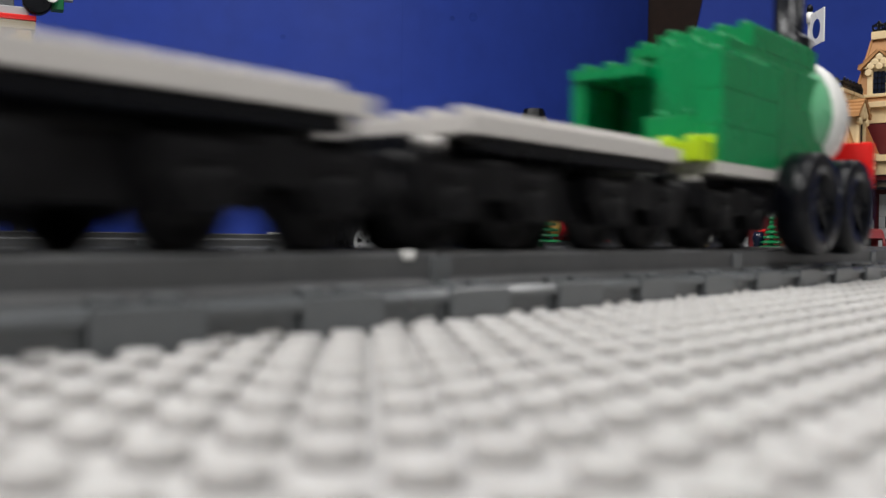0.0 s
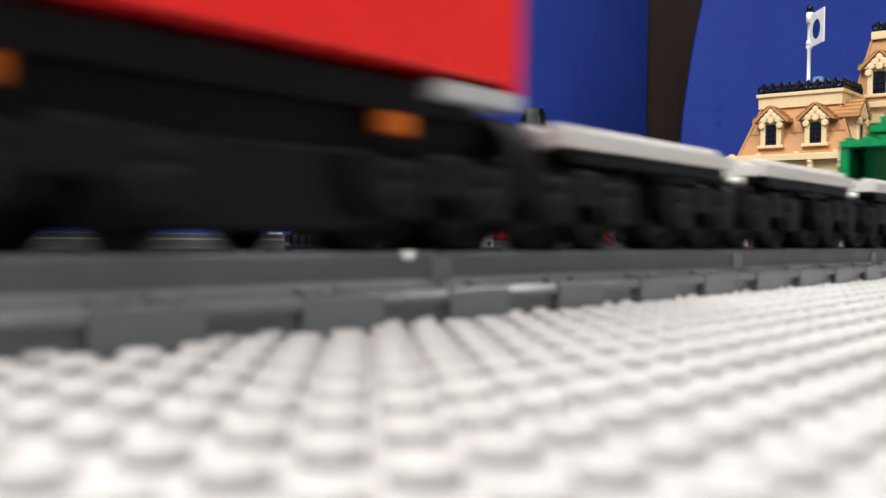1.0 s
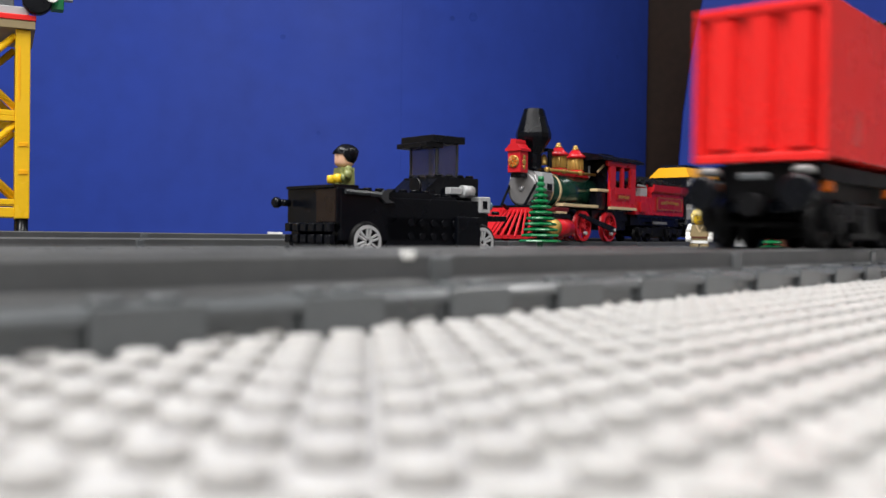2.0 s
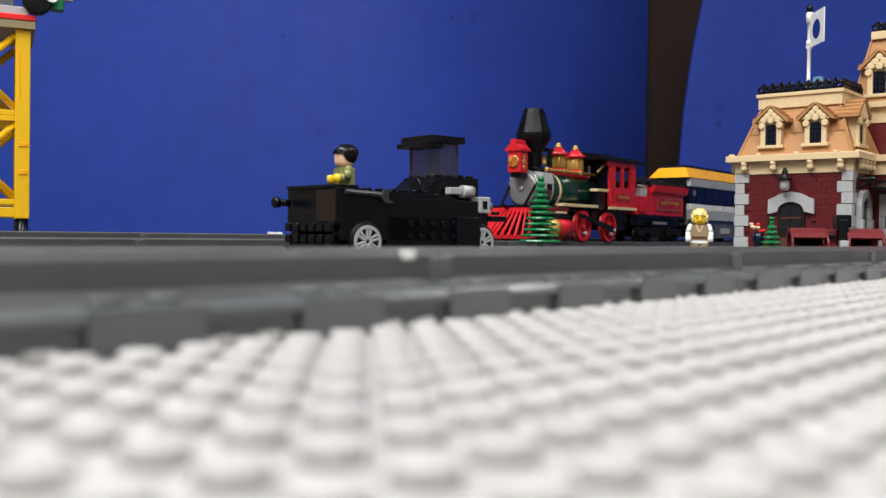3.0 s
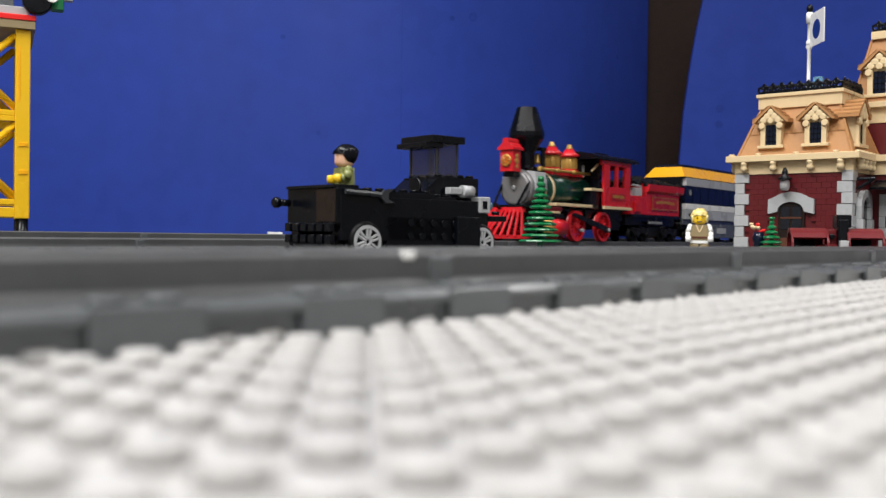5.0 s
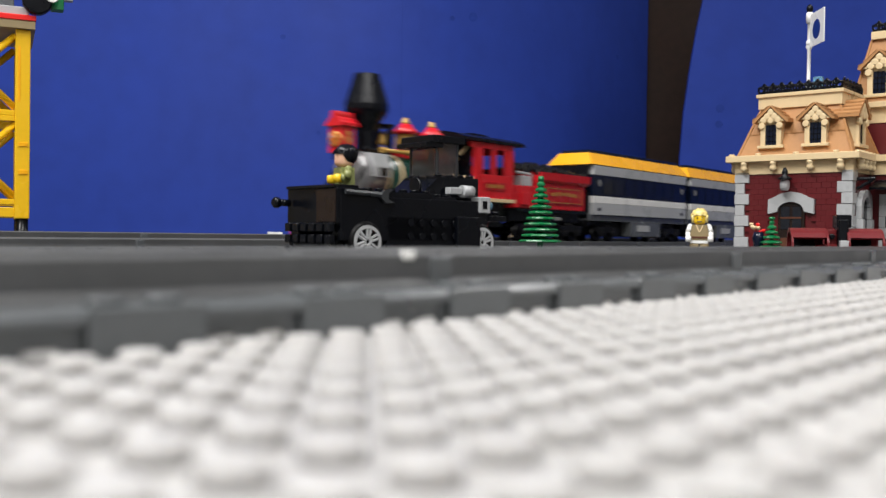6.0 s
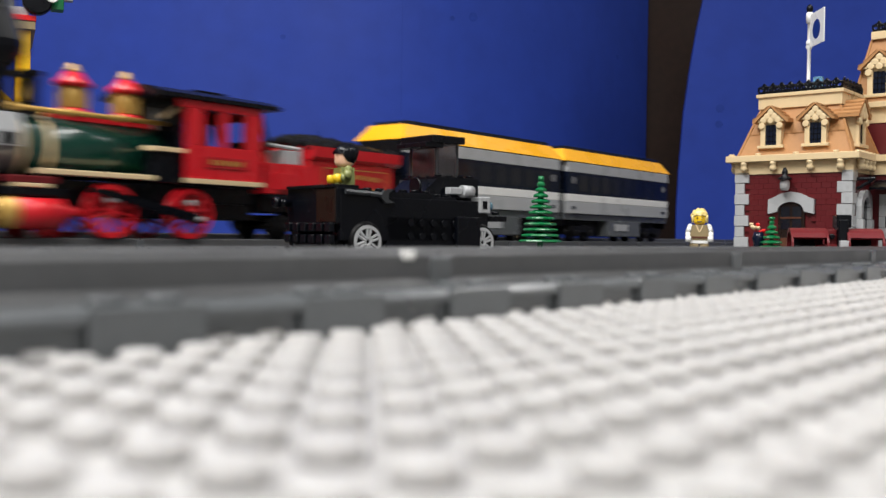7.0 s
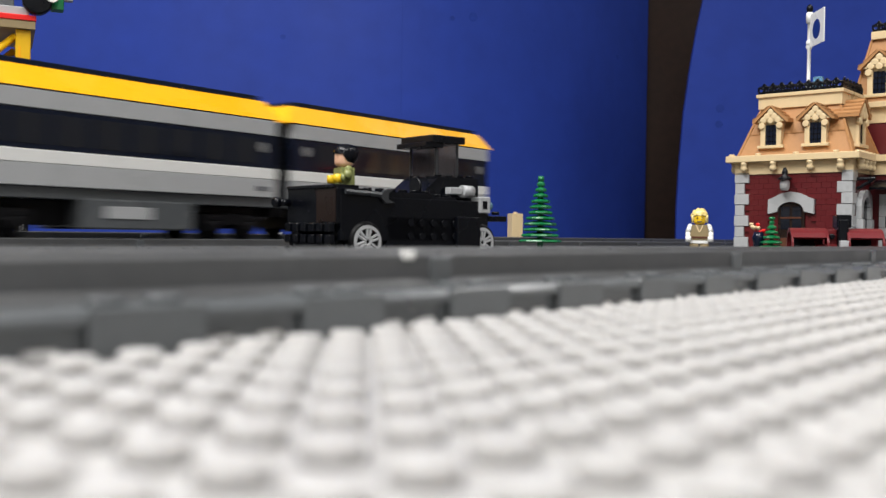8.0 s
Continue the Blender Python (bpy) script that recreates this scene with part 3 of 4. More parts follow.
        part("finial", lathe(B(), [(3.6, 94), (3.8, 96), (2.4, 96.3), (2.4, 98.6), (1.6, 99.2)], 10, "Z", (x, 0, 0)), "gold", d)
    # cab
    cab = part("cab", box(B(), -106, -103, -24, 24, 36, 84, 0.3), "black", e, "red wooden-style cab with tall side windows")
    part("rear_beam", box(B(), -164, -161.4, -25, 25, 77, 84, 0.3), "engine_red", cab)
    for s in (-1, 1):
        y0, y1 = (25, 28.4) if s > 0 else (-28.4, -25)
        sp = part("side_panel", box(B(), -163, -105, y0, y1, 36.6, 57, 0.3), "engine_red", cab, "red cab side with gilt trim")
        part("top_rail", box(B(), -163, -100, y0, y1, 79, 84, 0.3), "engine_red", sp)
        for a, b in ((-163, -151), (-136, -131), (-117, -105)):
            part("post", box(B(), a, b, y0, y1, 57, 79, 0.3), "engine_red", sp)
        for a, b in ((-151, -136), (-131, -117)):
            part("window_frame", box(B(), a + 0.2, a + 1.8, (y0 + y1) / 2 - 0.8, (y0 + y1) / 2 + 0.8, 57.1, 78.9, 0.2), "rim_red", sp)
        yt = (28.4, 29.2) if s > 0 else (-29.2, -28.4)
        name_plate = part("name_plate", box(B(), -150, -118, yt[0], yt[1], 43.6, 50.6, 0.2), "rim_red", sp)
        for k in range(7):
            part("letter_bar", box(B(), -146 + 3.6 * k, -144 + 3.6 * k, (29.2 if s > 0 else -29.5), (29.5 if s > 0 else -29.2), 45.6, 48.8), "gold", name_plate)
        part("sill", box(B(), -164, -104, yt[0] - 2, yt[1] + 0.6, 33.6, 36.6, 0.2), "tan", sp, "tan lower trim")
        stay = rod(B(), 1.6, (-165, s * 24, 83), (-168, s * 24, 72), 6)
        part("rear_stay", rod(stay, 1.6, (-168, s * 24, 72), (-172, s * 24, 62), 6), "black", cab)
        part("lever", rod(B(), 1.2, (-92, s * 20, 72), (-104, s * 21, 80), 6), "tan", cab)
    part("cab_floor", box(B(), -166, -106, -24, 24, 32.4, 35.5, 0.3), "black", cab)
    part("seat_block", box(B(), -158, -134, -20, 20, 35.6, 56, 0.4), "soot", cab)
    rf = part("cab_roof", prism(B(), [(-31, 84.1), (31, 84.1), (31, 86.6), (22, 90), (10, 92), (-10, 92), (-22, 90), (-31, 86.6)], -177, -84, "X"), "black", e, "black curved overhanging roof")
    part("roof_hatch", plate(B(), -150, -8, 3, 2, 91.4, 2.6, False), "black", rf)
    part("whistle", rod(B(), 1.2, (-96, 8, 66), (-96, 8, 79), 8), "light_grey", e)
    # pilot, the red slatted fender in front
    cow = part("cowcatcher", box(B(), 36, 43, -24, 24, 26, 31, 0.5), "engine_red", e, "red slatted cowcatcher")
    part("base_bar", prism(B(), [(34, -27), (34, 27), (43, 28), (72, 4), (72, -4), (43, -28)], 2, 5.5, "Z"), "engine_red", cow)
    for k in range(13):
        y = -24 + 4 * k
        yb = y * 1.08
        xb = 72 - max(0, abs(yb) - 4) * 29 / 24
        part("slat", rod(B(), 1.3, (42, y, 29), (xb, yb, 4), 6), "engine_red", cow)
    part("pilot_deck", box(B(), 14, 43, -26, 26, 31.1, 33.2, 0.4), "black", e)
    part("draw_bar", rod(B(), 1.8, (42, 0, 30), (52, 0, 34), 6), "black", e)
    return e


def tender():
    t = thing("tender", Matrix(), "red toy coal tender piled with black coal", "tender")
    body = part("body", box(B(), -52, 36, -25, 25, 30, 55, 0.5), "engine_red", t, "red tender side with gilt lettering panel")
    part("front_body", box(B(), 36.1, 74, -25, 25, 30, 50.5, 0.5), "engine_red", t)
    part("side_brick", box(B(), 52, 66, 25.1, 27.6, 33, 44, 0.3), "engine_red", t)
    # flared rim
    part("rim", prism(B(), [(-25.6, 55.1), (25.6, 55.1), (28.4, 57.4), (29.2, 64.5), (-29.2, 64.5), (-28.4, 57.4)], -57, 36, "X"), "engine_red", t, "flared red rim")
    part("grab_rail", rod(rod(B(), 1.3, (40, 20, 51), (40, 20, 62), 6), 1.3, (40, 20, 62), (66, 20, 63), 6), "light_grey", t, "pale grey grab rail")
    part("tool_box", box(B(), 42, 58, 8, 23, 50.6, 60, 0.4), "light_grey", t, "pale grey toolbox")
    part("coal_gate", box(B(), 60, 68, -20, 6, 50.6, 66, 0.5), "black", t)
    coal = B()
    rng = random.Random(3)
    for k in range(130):
        x, y = rng.uniform(-53, 44), rng.uniform(-25, 25)
        h = 66 + 8 * math.cos((x - 8) * 0.03) * math.cos(y * 0.06) + rng.uniform(-1, 1)
        r = rng.uniform(3, 5)
        v = bmesh.ops.create_icosphere(coal, subdivisions=1, radius=r)["verts"]
        for w in v:
            w.co = Vector((w.co.x * 1.2 + x, w.co.y + y, min(w.co.z, 6) + h - 2))
    tagged(part("coal", coal, "soot", t, "heap of black coal"), kind="stuff")
    for s in (-1, 1):
        y = (25, 25.9) if s > 0 else (-25.9, -25)
        pn = part("panel", box(B(), -47, 24, y[0], y[1], 35, 52, 0.3), "rim_red", body)
        yy = (25.9, 26.2) if s > 0 else (-26.2, -25.9)
        for z in (36.6, 50):
            part("gilt_line", box(B(), -45, 22, yy[0], yy[1], z, z + 0.6), "gold", pn)
        for x in (-45, 21.4):
            part("gilt_line", box(B(), x, x + 0.6, yy[0], yy[1], 36.6, 50.6), "gold", pn)
        for k in range(14):
            dz = 1.6 * math.cos((k - 6.5) / 6.5 * 1.3)
            part("letter_bar", box(B(), -36 + 3.6 * k, -36 + 3.6 * k + 1.9, yy[0], yy[1], 42.2 + dz, 45.6 + dz), "gold", pn)
        part("sill", box(B(), -54, 72, (24 if s > 0 else -26), (26 if s > 0 else -24), 27, 29.9, 0.2), "black", t)
        part("side_step", box(B(), -8, 26, (22 if s > 0 else -24.6), (24.6 if s > 0 else -22), 20, 23, 0.3), "mid_grey", t)
    part("frame", box(B(), -54, 72, -18, 18, 18, 29.8, 0.5), "black", t, "black underframe")
    part("water_tank", box(B(), -12, 24, -21, 21, 6, 17.9, 1.0), "soot", t)
    for x in (-28, 42):
        bogie(t, x, "far", 8.2, 26)
    return t


def passenger_coach():
    c = thing("passenger_coach", Matrix(), "modern toy passenger coach, navy and grey with yellow roof", "wagon", "passenger coaches")
    L, W = 119, 26.5
    part("floor_frame", box(B(), -L + 2, L - 2, -W + 3, W - 3, 21, 27.4, 0.5), "dark_grey", c)
    part("lower_body", box(B(), -L + 6, L - 6, -W, W, 27.5, 39.4, 0.3), "light_grey", c, "grey lower side")
    part("white_band", box(B(), -L + 6, L - 6, -W - 0.1, W + 0.1, 39.5, 46.5, 0.3), "white", c, "white side stripe")
    part("window_band", box(B(), -L + 6, L - 6, -W + 0.6, W - 0.6, 46.6, 68, 0.3), "navy", c, "glossy dark navy window band")
    part("upper_body", box(B(), -L + 6, L - 6, -W, W, 68.1, 77.8, 0.3), "light_grey", c, "grey upper side")
    for s in (-1, 1):
        y = (W - 0.5, W - 0.1) if s > 0 else (-W + 0.1, -W + 0.5)
        for k in range(8):
            x = -96 + 24 * k
            wd = part("window", box(B(), x, x + 20, y[0], y[1], 49.5, 65.4, 0.1), "coach_glass", c, "dark tinted window")
            part("frame", box(B(), x + 20.6, x + 22.4, y[0], y[1], 47.4, 67.4, 0.1), "navy", wd)
        for x in (-104, 98):
            part("label_bar", box(B(), x, x + 7, (W if s > 0 else -W - 0.3), (W + 0.3 if s > 0 else -W), 31.5, 34.5), "navy", c, "small dark lettering bar")
            part("logo_plate", lathe(B(), [(3.4, (W - 0.4) * s), (3.4, (W + 0.1) * s)], 14, "Y", (x + 3, 0, 60)), "mid_grey", c, "small pale round sign")
    part("roof_edge", box(B(), -L + 5, L - 5, -W + 0.6, W - 0.6, 77.9, 79, 0.2), "navy", c)
    bm = B()
    zs = (78.8, 91.4)
    lo = [bm.verts.new(p) for p in ((-L + 1, -W, zs[0]), (L - 1, -W, zs[0]), (L - 1, W, zs[0]), (-L + 1, W, zs[0]))]
    hi = [bm.verts.new(p) for p in ((-L + 10, -W + 9, zs[1]), (L - 10, -W + 9, zs[1]), (L - 10, W - 9, zs[1]), (-L + 10, W - 9, zs[1]))]
    for k in range(4):
        bm.faces.new((lo[k], lo[(k + 1) % 4], hi[(k + 1) % 4], hi[k]))
    bm.faces.new(lo[::-1])
    bm.faces.new(hi)
    part("roof", bm, "orange", c, "sloped orange-yellow roof")
    part("roof_ridge", box(B(), -L + 14, L - 14, -W + 9.5, W - 9.5, 91.3, 94.6, 0.4), "navy", c, "dark flat ridge")
    for s in (-1, 1):
        x0, x1 = sorted((s * (L - 6), s * (L - 1)))
        part("end_wall", box(B(), x0, x1, -W + 5, W - 5, 24, 78, 0.4), "black", c, "black gangway end")
        coupling(c, s * (L - 2), s, 18)
    part("equipment_box", box(B(), -48, 26, -W + 2, W - 2, 5, 22, 1.0), "dark_grey", c, "dark grey equipment box below the floor")
    for s in (-1, 1):
        y = (W - 2, W - 1.4) if s > 0 else (-W + 1.4, -W + 2)
        part("equipment_panel", box(B(), -18, 12, y[0], y[1], 11, 18, 0.2), "light_grey", c)
    part("under_skirt", box(B(), -108, 108, -13, 13, 7, 20.8, 0.6), "soot", c)
    for x in (-78, 78):
        bogie(c, x, "far", 8.2, 28)
    return c


far_train.append((steam_locomotive(), 0))
far_train.append((tender(), 244))
coach = passenger_coach()
far_train.append((coach, 426))


# ---- the black car ----
def toy_car():
    c = thing("toy_car", mm(-57, 523, TABLE / MM, 0, 0, 40), "home-built black brick car with grey spoked wheels", "car")
    part("chassis", box(B(), -20, 94, -20, 20, 6, 14, 0.4), "black", c)
    part("side_wall", box(B(), -16, 88, -24.9, -17, 13, 36.4, 0.3), "black", c)
    part("side_wall", box(B(), -16, 88, 17, 24.9, 13, 36.4, 0.3), "black", c)
    rear = part("rear_body", box(B(), -18.5, 0, -24.6, 24.6, 22, 40.6, 0.3), "black", c)
    part("rear_tile", box(B(), -19.2, -18.3, -24, -6, 22.5, 40, 0.2), "car_brown", rear, "dark brown rear panel")
    part("rear_deck", plate(B(), -20, -24, 2, 6, 40.6, 1.6, False), "black", rear)
    for k in range(6):
        for j in range(3):
            part("grille_block", box(B(), -21.6, -18.4, -23 + 8 * k, -17.6 + 8 * k, 5 + 6.2 * j, 9.6 + 6.2 * j, 0.4), "black", rear)
    for k in range(2):
        part("side_plate", plate(B(), 0 + 24 * k, -24, 3, 1, 36.4, 3.2), "black", c)
    part("side_plate", plate(B(), 48, -24, 2, 1, 36.4, 1.6), "black", c)
    part("far_side_plate", plate(B(), 0, 16, 8, 1, 36.4, 3.2), "black", c)
    # knobbed lower flank in front of the rear wheel
    for i in range(5):
        for j in range(3):
            part("flank_knob", lathe(B(), [(2.0, -24.8), (2.0, -25.8)], 10, "Y", (30 + 8 * i, 0, 8 + 7.5 * j)), "black", c)
    part("flank", box(B(), 14, 68, -24.9, -18, 4, 26, 0.3), "black", c)
    part("front_flank", box(B(), 62, 79.5, -27.8, -25.0, 4, 27, 0.3), "black", c)
    for x in (0, 82):
        for s in (-1, 1):
            y0, y1 = s * 19, s * 26.4
            w = part("wheel", lathe(B(), [(8.9, y0), (10.6, y0 + s * 0.8), (10.9, y1 - s * 1.6), (10.0, y1), (9.2, y1)], 28, "Y", (x, 0, 12.4)), "soot", c, "black tyre with a pale grey spoked rim")
            rim = B()
            seg = 28
            rings = []
            for rr, yy in ((6.9, y1 - s * 1.5), (8.8, y1 - s * 1.5), (8.8, y1 + s * 0.5), (7.1, y1 + s * 0.6)):
                rings.append([rim.verts.new((x + rr * math.cos(2 * math.pi * k / seg), yy, 12.4 + rr * math.sin(2 * math.pi * k / seg))) for k in range(seg)])
            rings.append(rings[0])
            for a, b in zip(rings, rings[1:]):
                for k in range(seg):
                    rim.faces.new((a[k], a[(k + 1) % seg], b[(k + 1) % seg], b[k]))
            lathe(rim, [(2.4, y1 - s * 1.5), (2.4, y1 + s * 0.6), (1.2, y1 + s * 0.6), (1.0, y1 - s * 0.4)], 14, "Y", (x, 0, 12.4))
            for k in range(6):
                for da in (-0.16, 0.16):
                    a = k * math.pi / 3 + 0.4
                    rod(rim, 0.85, (x + 2 * math.cos(a + da * 2), y1, 12.4 + 2 * math.sin(a + da * 2)), (x + 7.4 * math.cos(a + da), y1, 12.4 + 7.4 * math.sin(a + da)), 5)
            part("rim", rim, "light_grey", w, "pale grey spoked rim")
    wr = B()
    rod(wr, 1.4, (-14, -26, 38.6), (9, -26, 37.6), 6)
    prism(wr, [(8, 36.6), (10.5, 40.2), (16.5, 40.8), (13.4, 38.4), (13.4, 35.4), (17.4, 33.4), (11.5, 33.2)], -26.8, -25)
    part("spanner", wr, "spanner_grey", c, "dark grey toy spanner clipped to the side")
    # screen, roof and dashboard
    part("dash", prism(B(), [(42, 38), (56, 49), (80, 49), (80, 38)], -16, 16), "black", c, "sloped black bonnet")
    part("bonnet", plate(B(), 56, -16, 4, 4, 47, 3.2), "black", c)
    part("bonnet_front", box(B(), 80, 88, -16, 18, 30, 50, 0.4), "black", c)
    scr = part("windscreen", box(B(), 58.4, 59.4, -11, 11, 50, 67, 0.2), "smoke_glass", c, "tinted clear plastic windscreen")
    for x, y in ((57.5, -13), (57.5, 11), (73, -13), (73, 11)):
        part("post", box(B(), x + 0.4, x + 1.9, y + 0.4, y + 1.9, 48, 70, 0.2), "spanner_grey", scr)
    part("side_pane", box(B(), 60, 73, -12.4, -11.6, 50, 70, 0.1), "smoke_glass", scr)
    part("roof", box(B(), 53, 78, -15, 15, 70, 74.2, 0.4), "black", c, "flat black overhanging roof")
    part("roof_visor", box(B(), 49, 62, -14, 14, 67, 69.9, 0.3), "black", c)
    part("steering_wheel", lathe(B(), [(5, 0), (5.6, 0.8), (5, 1.6)], 18, "X", (44, -10, 44)), "black", c)
    part("seat", box(B(), 22, 32, -14, 14, 30, 38, 0.6), "black", c)
    lamp = part("lamp_tube", lathe(B(), [(3.5, 70), (3.5, 78), (2.2, 78), (2.2, 75)], 16, "X", (0, -21, 42)), "light_grey", c, "pale grey round lamp tube")
    part("lamp_arm", box(B(), 60, 69, -23, -18, 40, 44, 0.4), "light_grey", lamp)
    fl = part("lamp_brick", box(B(), 80, 88.5, -26.4, -18, 29.5, 39, 0.5), "light_grey", c, "pale grey brick holding a headlight")
    part("headlight", lathe(B(), [(2.6, 90), (2.6, 92), (1.6, 92.6)], 12, "X", (0, -22, 34)), "clear", fl, "clear headlight")
    part("brick_hole", box(B(), 82.2, 85.6, -26.6, -26.2, 32, 36.6), "black", fl)
    part("front_bumper", box(B(), 91, 106, -22, 22, 25, 28.2, 0.3), "black", c)
    part("bumper_knob", lathe(B(), [(2.4, 29), (2.4, 31)], 10, "Z", (101, -17, 0)), "black", c)
    part("front_skirt", box(B(), 88, 97, -14, 14, 8, 25, 0.4), "black", c)
    hook = part("rear_hook", rod(B(), 2.0, (-20, 20, 33), (-26, 20, 33), 10), "black", c, "round black tow knob")
    part("hook_ball", lathe(B(), [(1.6, -26), (3.0, -27), (3.0, -29.4), (2, -30.4)], 12, "X", (0, 20, 33)), "black", hook)
    return c


toy_car()


# ---- toy figures: one plain shape each, in blocks of colour ----
def figure(name, place, label, hair, head, torso, arm, palm, leg, seated=False, arms=35, beard=None, lift=None):
    bm = B()
    mats = []

    def paint(mat, before):
        if mat not in mats:
            mats.append(mat)
        bm.faces.ensure_lookup_table()
        for f in bm.faces[before:]:
            f.material_index = mats.index(mat)
    n = len(bm.faces)
    if seated:
        for y in (-7.7, 0.4):
            box(bm, -3, 15, y, y + 7.3, 0, 8, 0.6)
        z = 6.0
    else:
        for y in (-7.7, 0.4):
            box(bm, -3.6, 3.6, y, y + 7.3, 2.4, 12, 0.6)
            box(bm, -3.6, 5, y, y + 7.3, 0, 2.4, 0.4)
        box(bm, -3.8, 3.8, -7.8, 7.8, 12, 15.4, 0.5)
        z = 15.4
    paint(leg, n)
    n = len(bm.faces)
    prism(bm, [(-7.9, z), (7.9, z), (6, z + 12.6), (-6, z + 12.6)], -3.8, 3.8, "X")
    paint(torso, n)
    for s in (-1, 1):
        n = len(bm.faces)
        sh = Vector((0, s * 7.4, z + 11))
        a = radians(arms)
        el = sh + Vector((math.sin(a) * 4.5, s * 1.8, -5.0))
        wr = el + Vector((math.sin(a + 0.35) * 6.0, -s * 0.3, -math.cos(a + 0.35) * 5.0))
        if lift is not None:
            wr = el + Vector((2.2, -s * 3.6, lift))
        bmesh.ops.create_uvsphere(bm, u_segments=10, v_segments=6, radius=2.5, matrix=Matrix.Translation(sh))
        rod(bm, 2.3, sh, el, 10)
        rod(bm, 2.2, el, wr, 10)
        paint(arm, n)
        n = len(bm.faces)
        lathe(bm, [(1.2, -2.4), (2.5, -2), (2.5, 2), (1.2, 2.4)], 10, "Z", tuple(wr + Vector((1.6, 0, -1))))
        paint(palm, n)
    n = len(bm.faces)
    lathe(bm, [(3, z + 12.6), (3.6, z + 13.2), (5.0, z + 14.2), (5.2, z + 15.4), (5.2, z + 20), (4.6, z + 21.6), (2.6, z + 22)], 20, "Z")
    paint(head, n)
    n = len(bm.faces)
    blob = bmesh.ops.create_icosphere(bm, subdivisions=3, radius=1.0, matrix=Matrix.Identity(4))["verts"]
    rng = random.Random(7)
    for v in blob:
        d = v.co.normalized()
        k = 1 + 0.10 * math.sin(11 * d.y + 4 * d.z + 5 * d.x) * (1 if d.z > -0.2 else 0)
        v.co = Vector((d.x * 6.6 * k - 0.9, d.y * 7.0 * k, z + 20.2 + (d.z * (6.2 if beard else 5.2) * k if d.z > 0 else d.z * (6.8 if d.x < 0.3 else 0.8))))
    for f in bm.faces[n:]:
        f.smooth = True
    paint(hair, n)
    if beard:
        n = len(bm.faces)
        box(bm, 4.4, 5.6, -2.0, 2.0, z + 14.6, z + 15.7, 0.3)
        paint("brown", n)
        n = len(bm.faces)
        prism(bm, [(-6.2, z + 0.2), (6.2, z + 0.2), (5.2, z + 12.4), (2.4, z + 12.4), (0, z + 7.5), (-2.4, z + 12.4), (-5.2, z + 12.4)], 3.6, 4.1, "X")
        paint("dark_tan", n)
        n = len(bm.faces)
        prism(bm, [(-0.6, z + 6.2), (0.6, z + 6.2), (3.4, z + 12.4), (2.3, z + 12.4)], 4.0, 4.4, "X")
        prism(bm, [(-0.6, z + 6.2), (0.6, z + 6.2), (-2.3, z + 12.4), (-3.4, z + 12.4)], 4.0, 4.4, "X")
        paint(beard, n)
        n = len(bm.faces)
        box(bm, 3.7, 4.4, -7.4, 7.4, z + 1.2, z + 2.8)
        for e in (-1.9, 1.9):
            box(bm, 4.6, 5.3, e - 0.6, e + 0.6, z + 17.4, z + 18.6, 0.2)
        paint("brown", n)
        n = len(bm.faces)
        for e in (-5.2, 5.2):
            rod(bm, 1.7, (0.5, e, z + 14.6), (1.6, e, z + 20.5), 10)
        paint(hair, n)
    ob = part(name, bm, mats[0])
    for mname in mats[1:]:
        ob.data.materials.append(M[mname])
    ob.matrix_basis = place
    return tagged(ob, label, "toy figure")


figure("toy_figure", mm(-54.6, 519, 32.2, 0, 0, 205), "small black-haired toy figure in olive sitting in the car", "black", "skin", "olive", "olive", "fig_yellow", "olive", True, 20, None, 1.4)
figure("toy_figure", mm(213, 790, TABLE / MM, 0, 0, -105), "small blond toy figure in a tan waistcoat standing by the track", "blond", "fig_yellow", "white", "white", "white", "dark_tan", False, 8, "tan")


# ---- toy trees ----
def pine(place, h, r, n, label):
    t = thing("toy_tree", place, label, "tree")
    part("trunk", lathe(B(), [(r * 0.16, 0), (r * 0.13, h)], 12, "Z"), "tree_green", t)
    z = h * 0.19
    for k in range(n):
        f = k / (n - 1)
        rr = r * (1 - 0.8 * f)
        dz = h * 0.76 / n
        bm = B()
        seg = 24
        ring = []
        for rad, zz in ((0.2, 0.0), (0.92, -0.30), (1.0, -0.08), (0.96, 0.14), (0.4, 0.5)):
            ring.append([bm.verts.new((rr * rad * (1 + (0.06 if j % 3 == 0 else -0.04) * (rad > 0.8)) * math.cos(2 * math.pi * j / seg + k), rr * rad * (1 + (0.06 if j % 3 == 0 else -0.04) * (rad > 0.8)) * math.sin(2 * math.pi * j / seg + k), z + dz * (k + zz + 0.3))) for j in range(seg)])
        for a, b in zip(ring, ring[1:]):
            for j in range(seg):
                bm.faces.new((a[j], a[(j + 1) % seg], b[(j + 1) % seg], b[j]))
        bm.faces.new(ring[0][::-1])
        bm.faces.new(ring[-1])
        part("branch_tier", bm, "tree_green", t)
    part("tip", lathe(B(), [(2.4, h * 0.94), (2.4, h * 0.98), (1.4, h * 1.0)], 10, "Z"), "tree_green", t)
    return t


pine(mm(73.5, 720, TABLE / MM), 62, 15.5, 11, "green plastic toy pine tree with stacked branch tiers")
pine(mm((1365 - 784) / 1681 * 690, 690, TABLE / MM), 33, 9.6, 7, "small green plastic toy pine tree by the station")


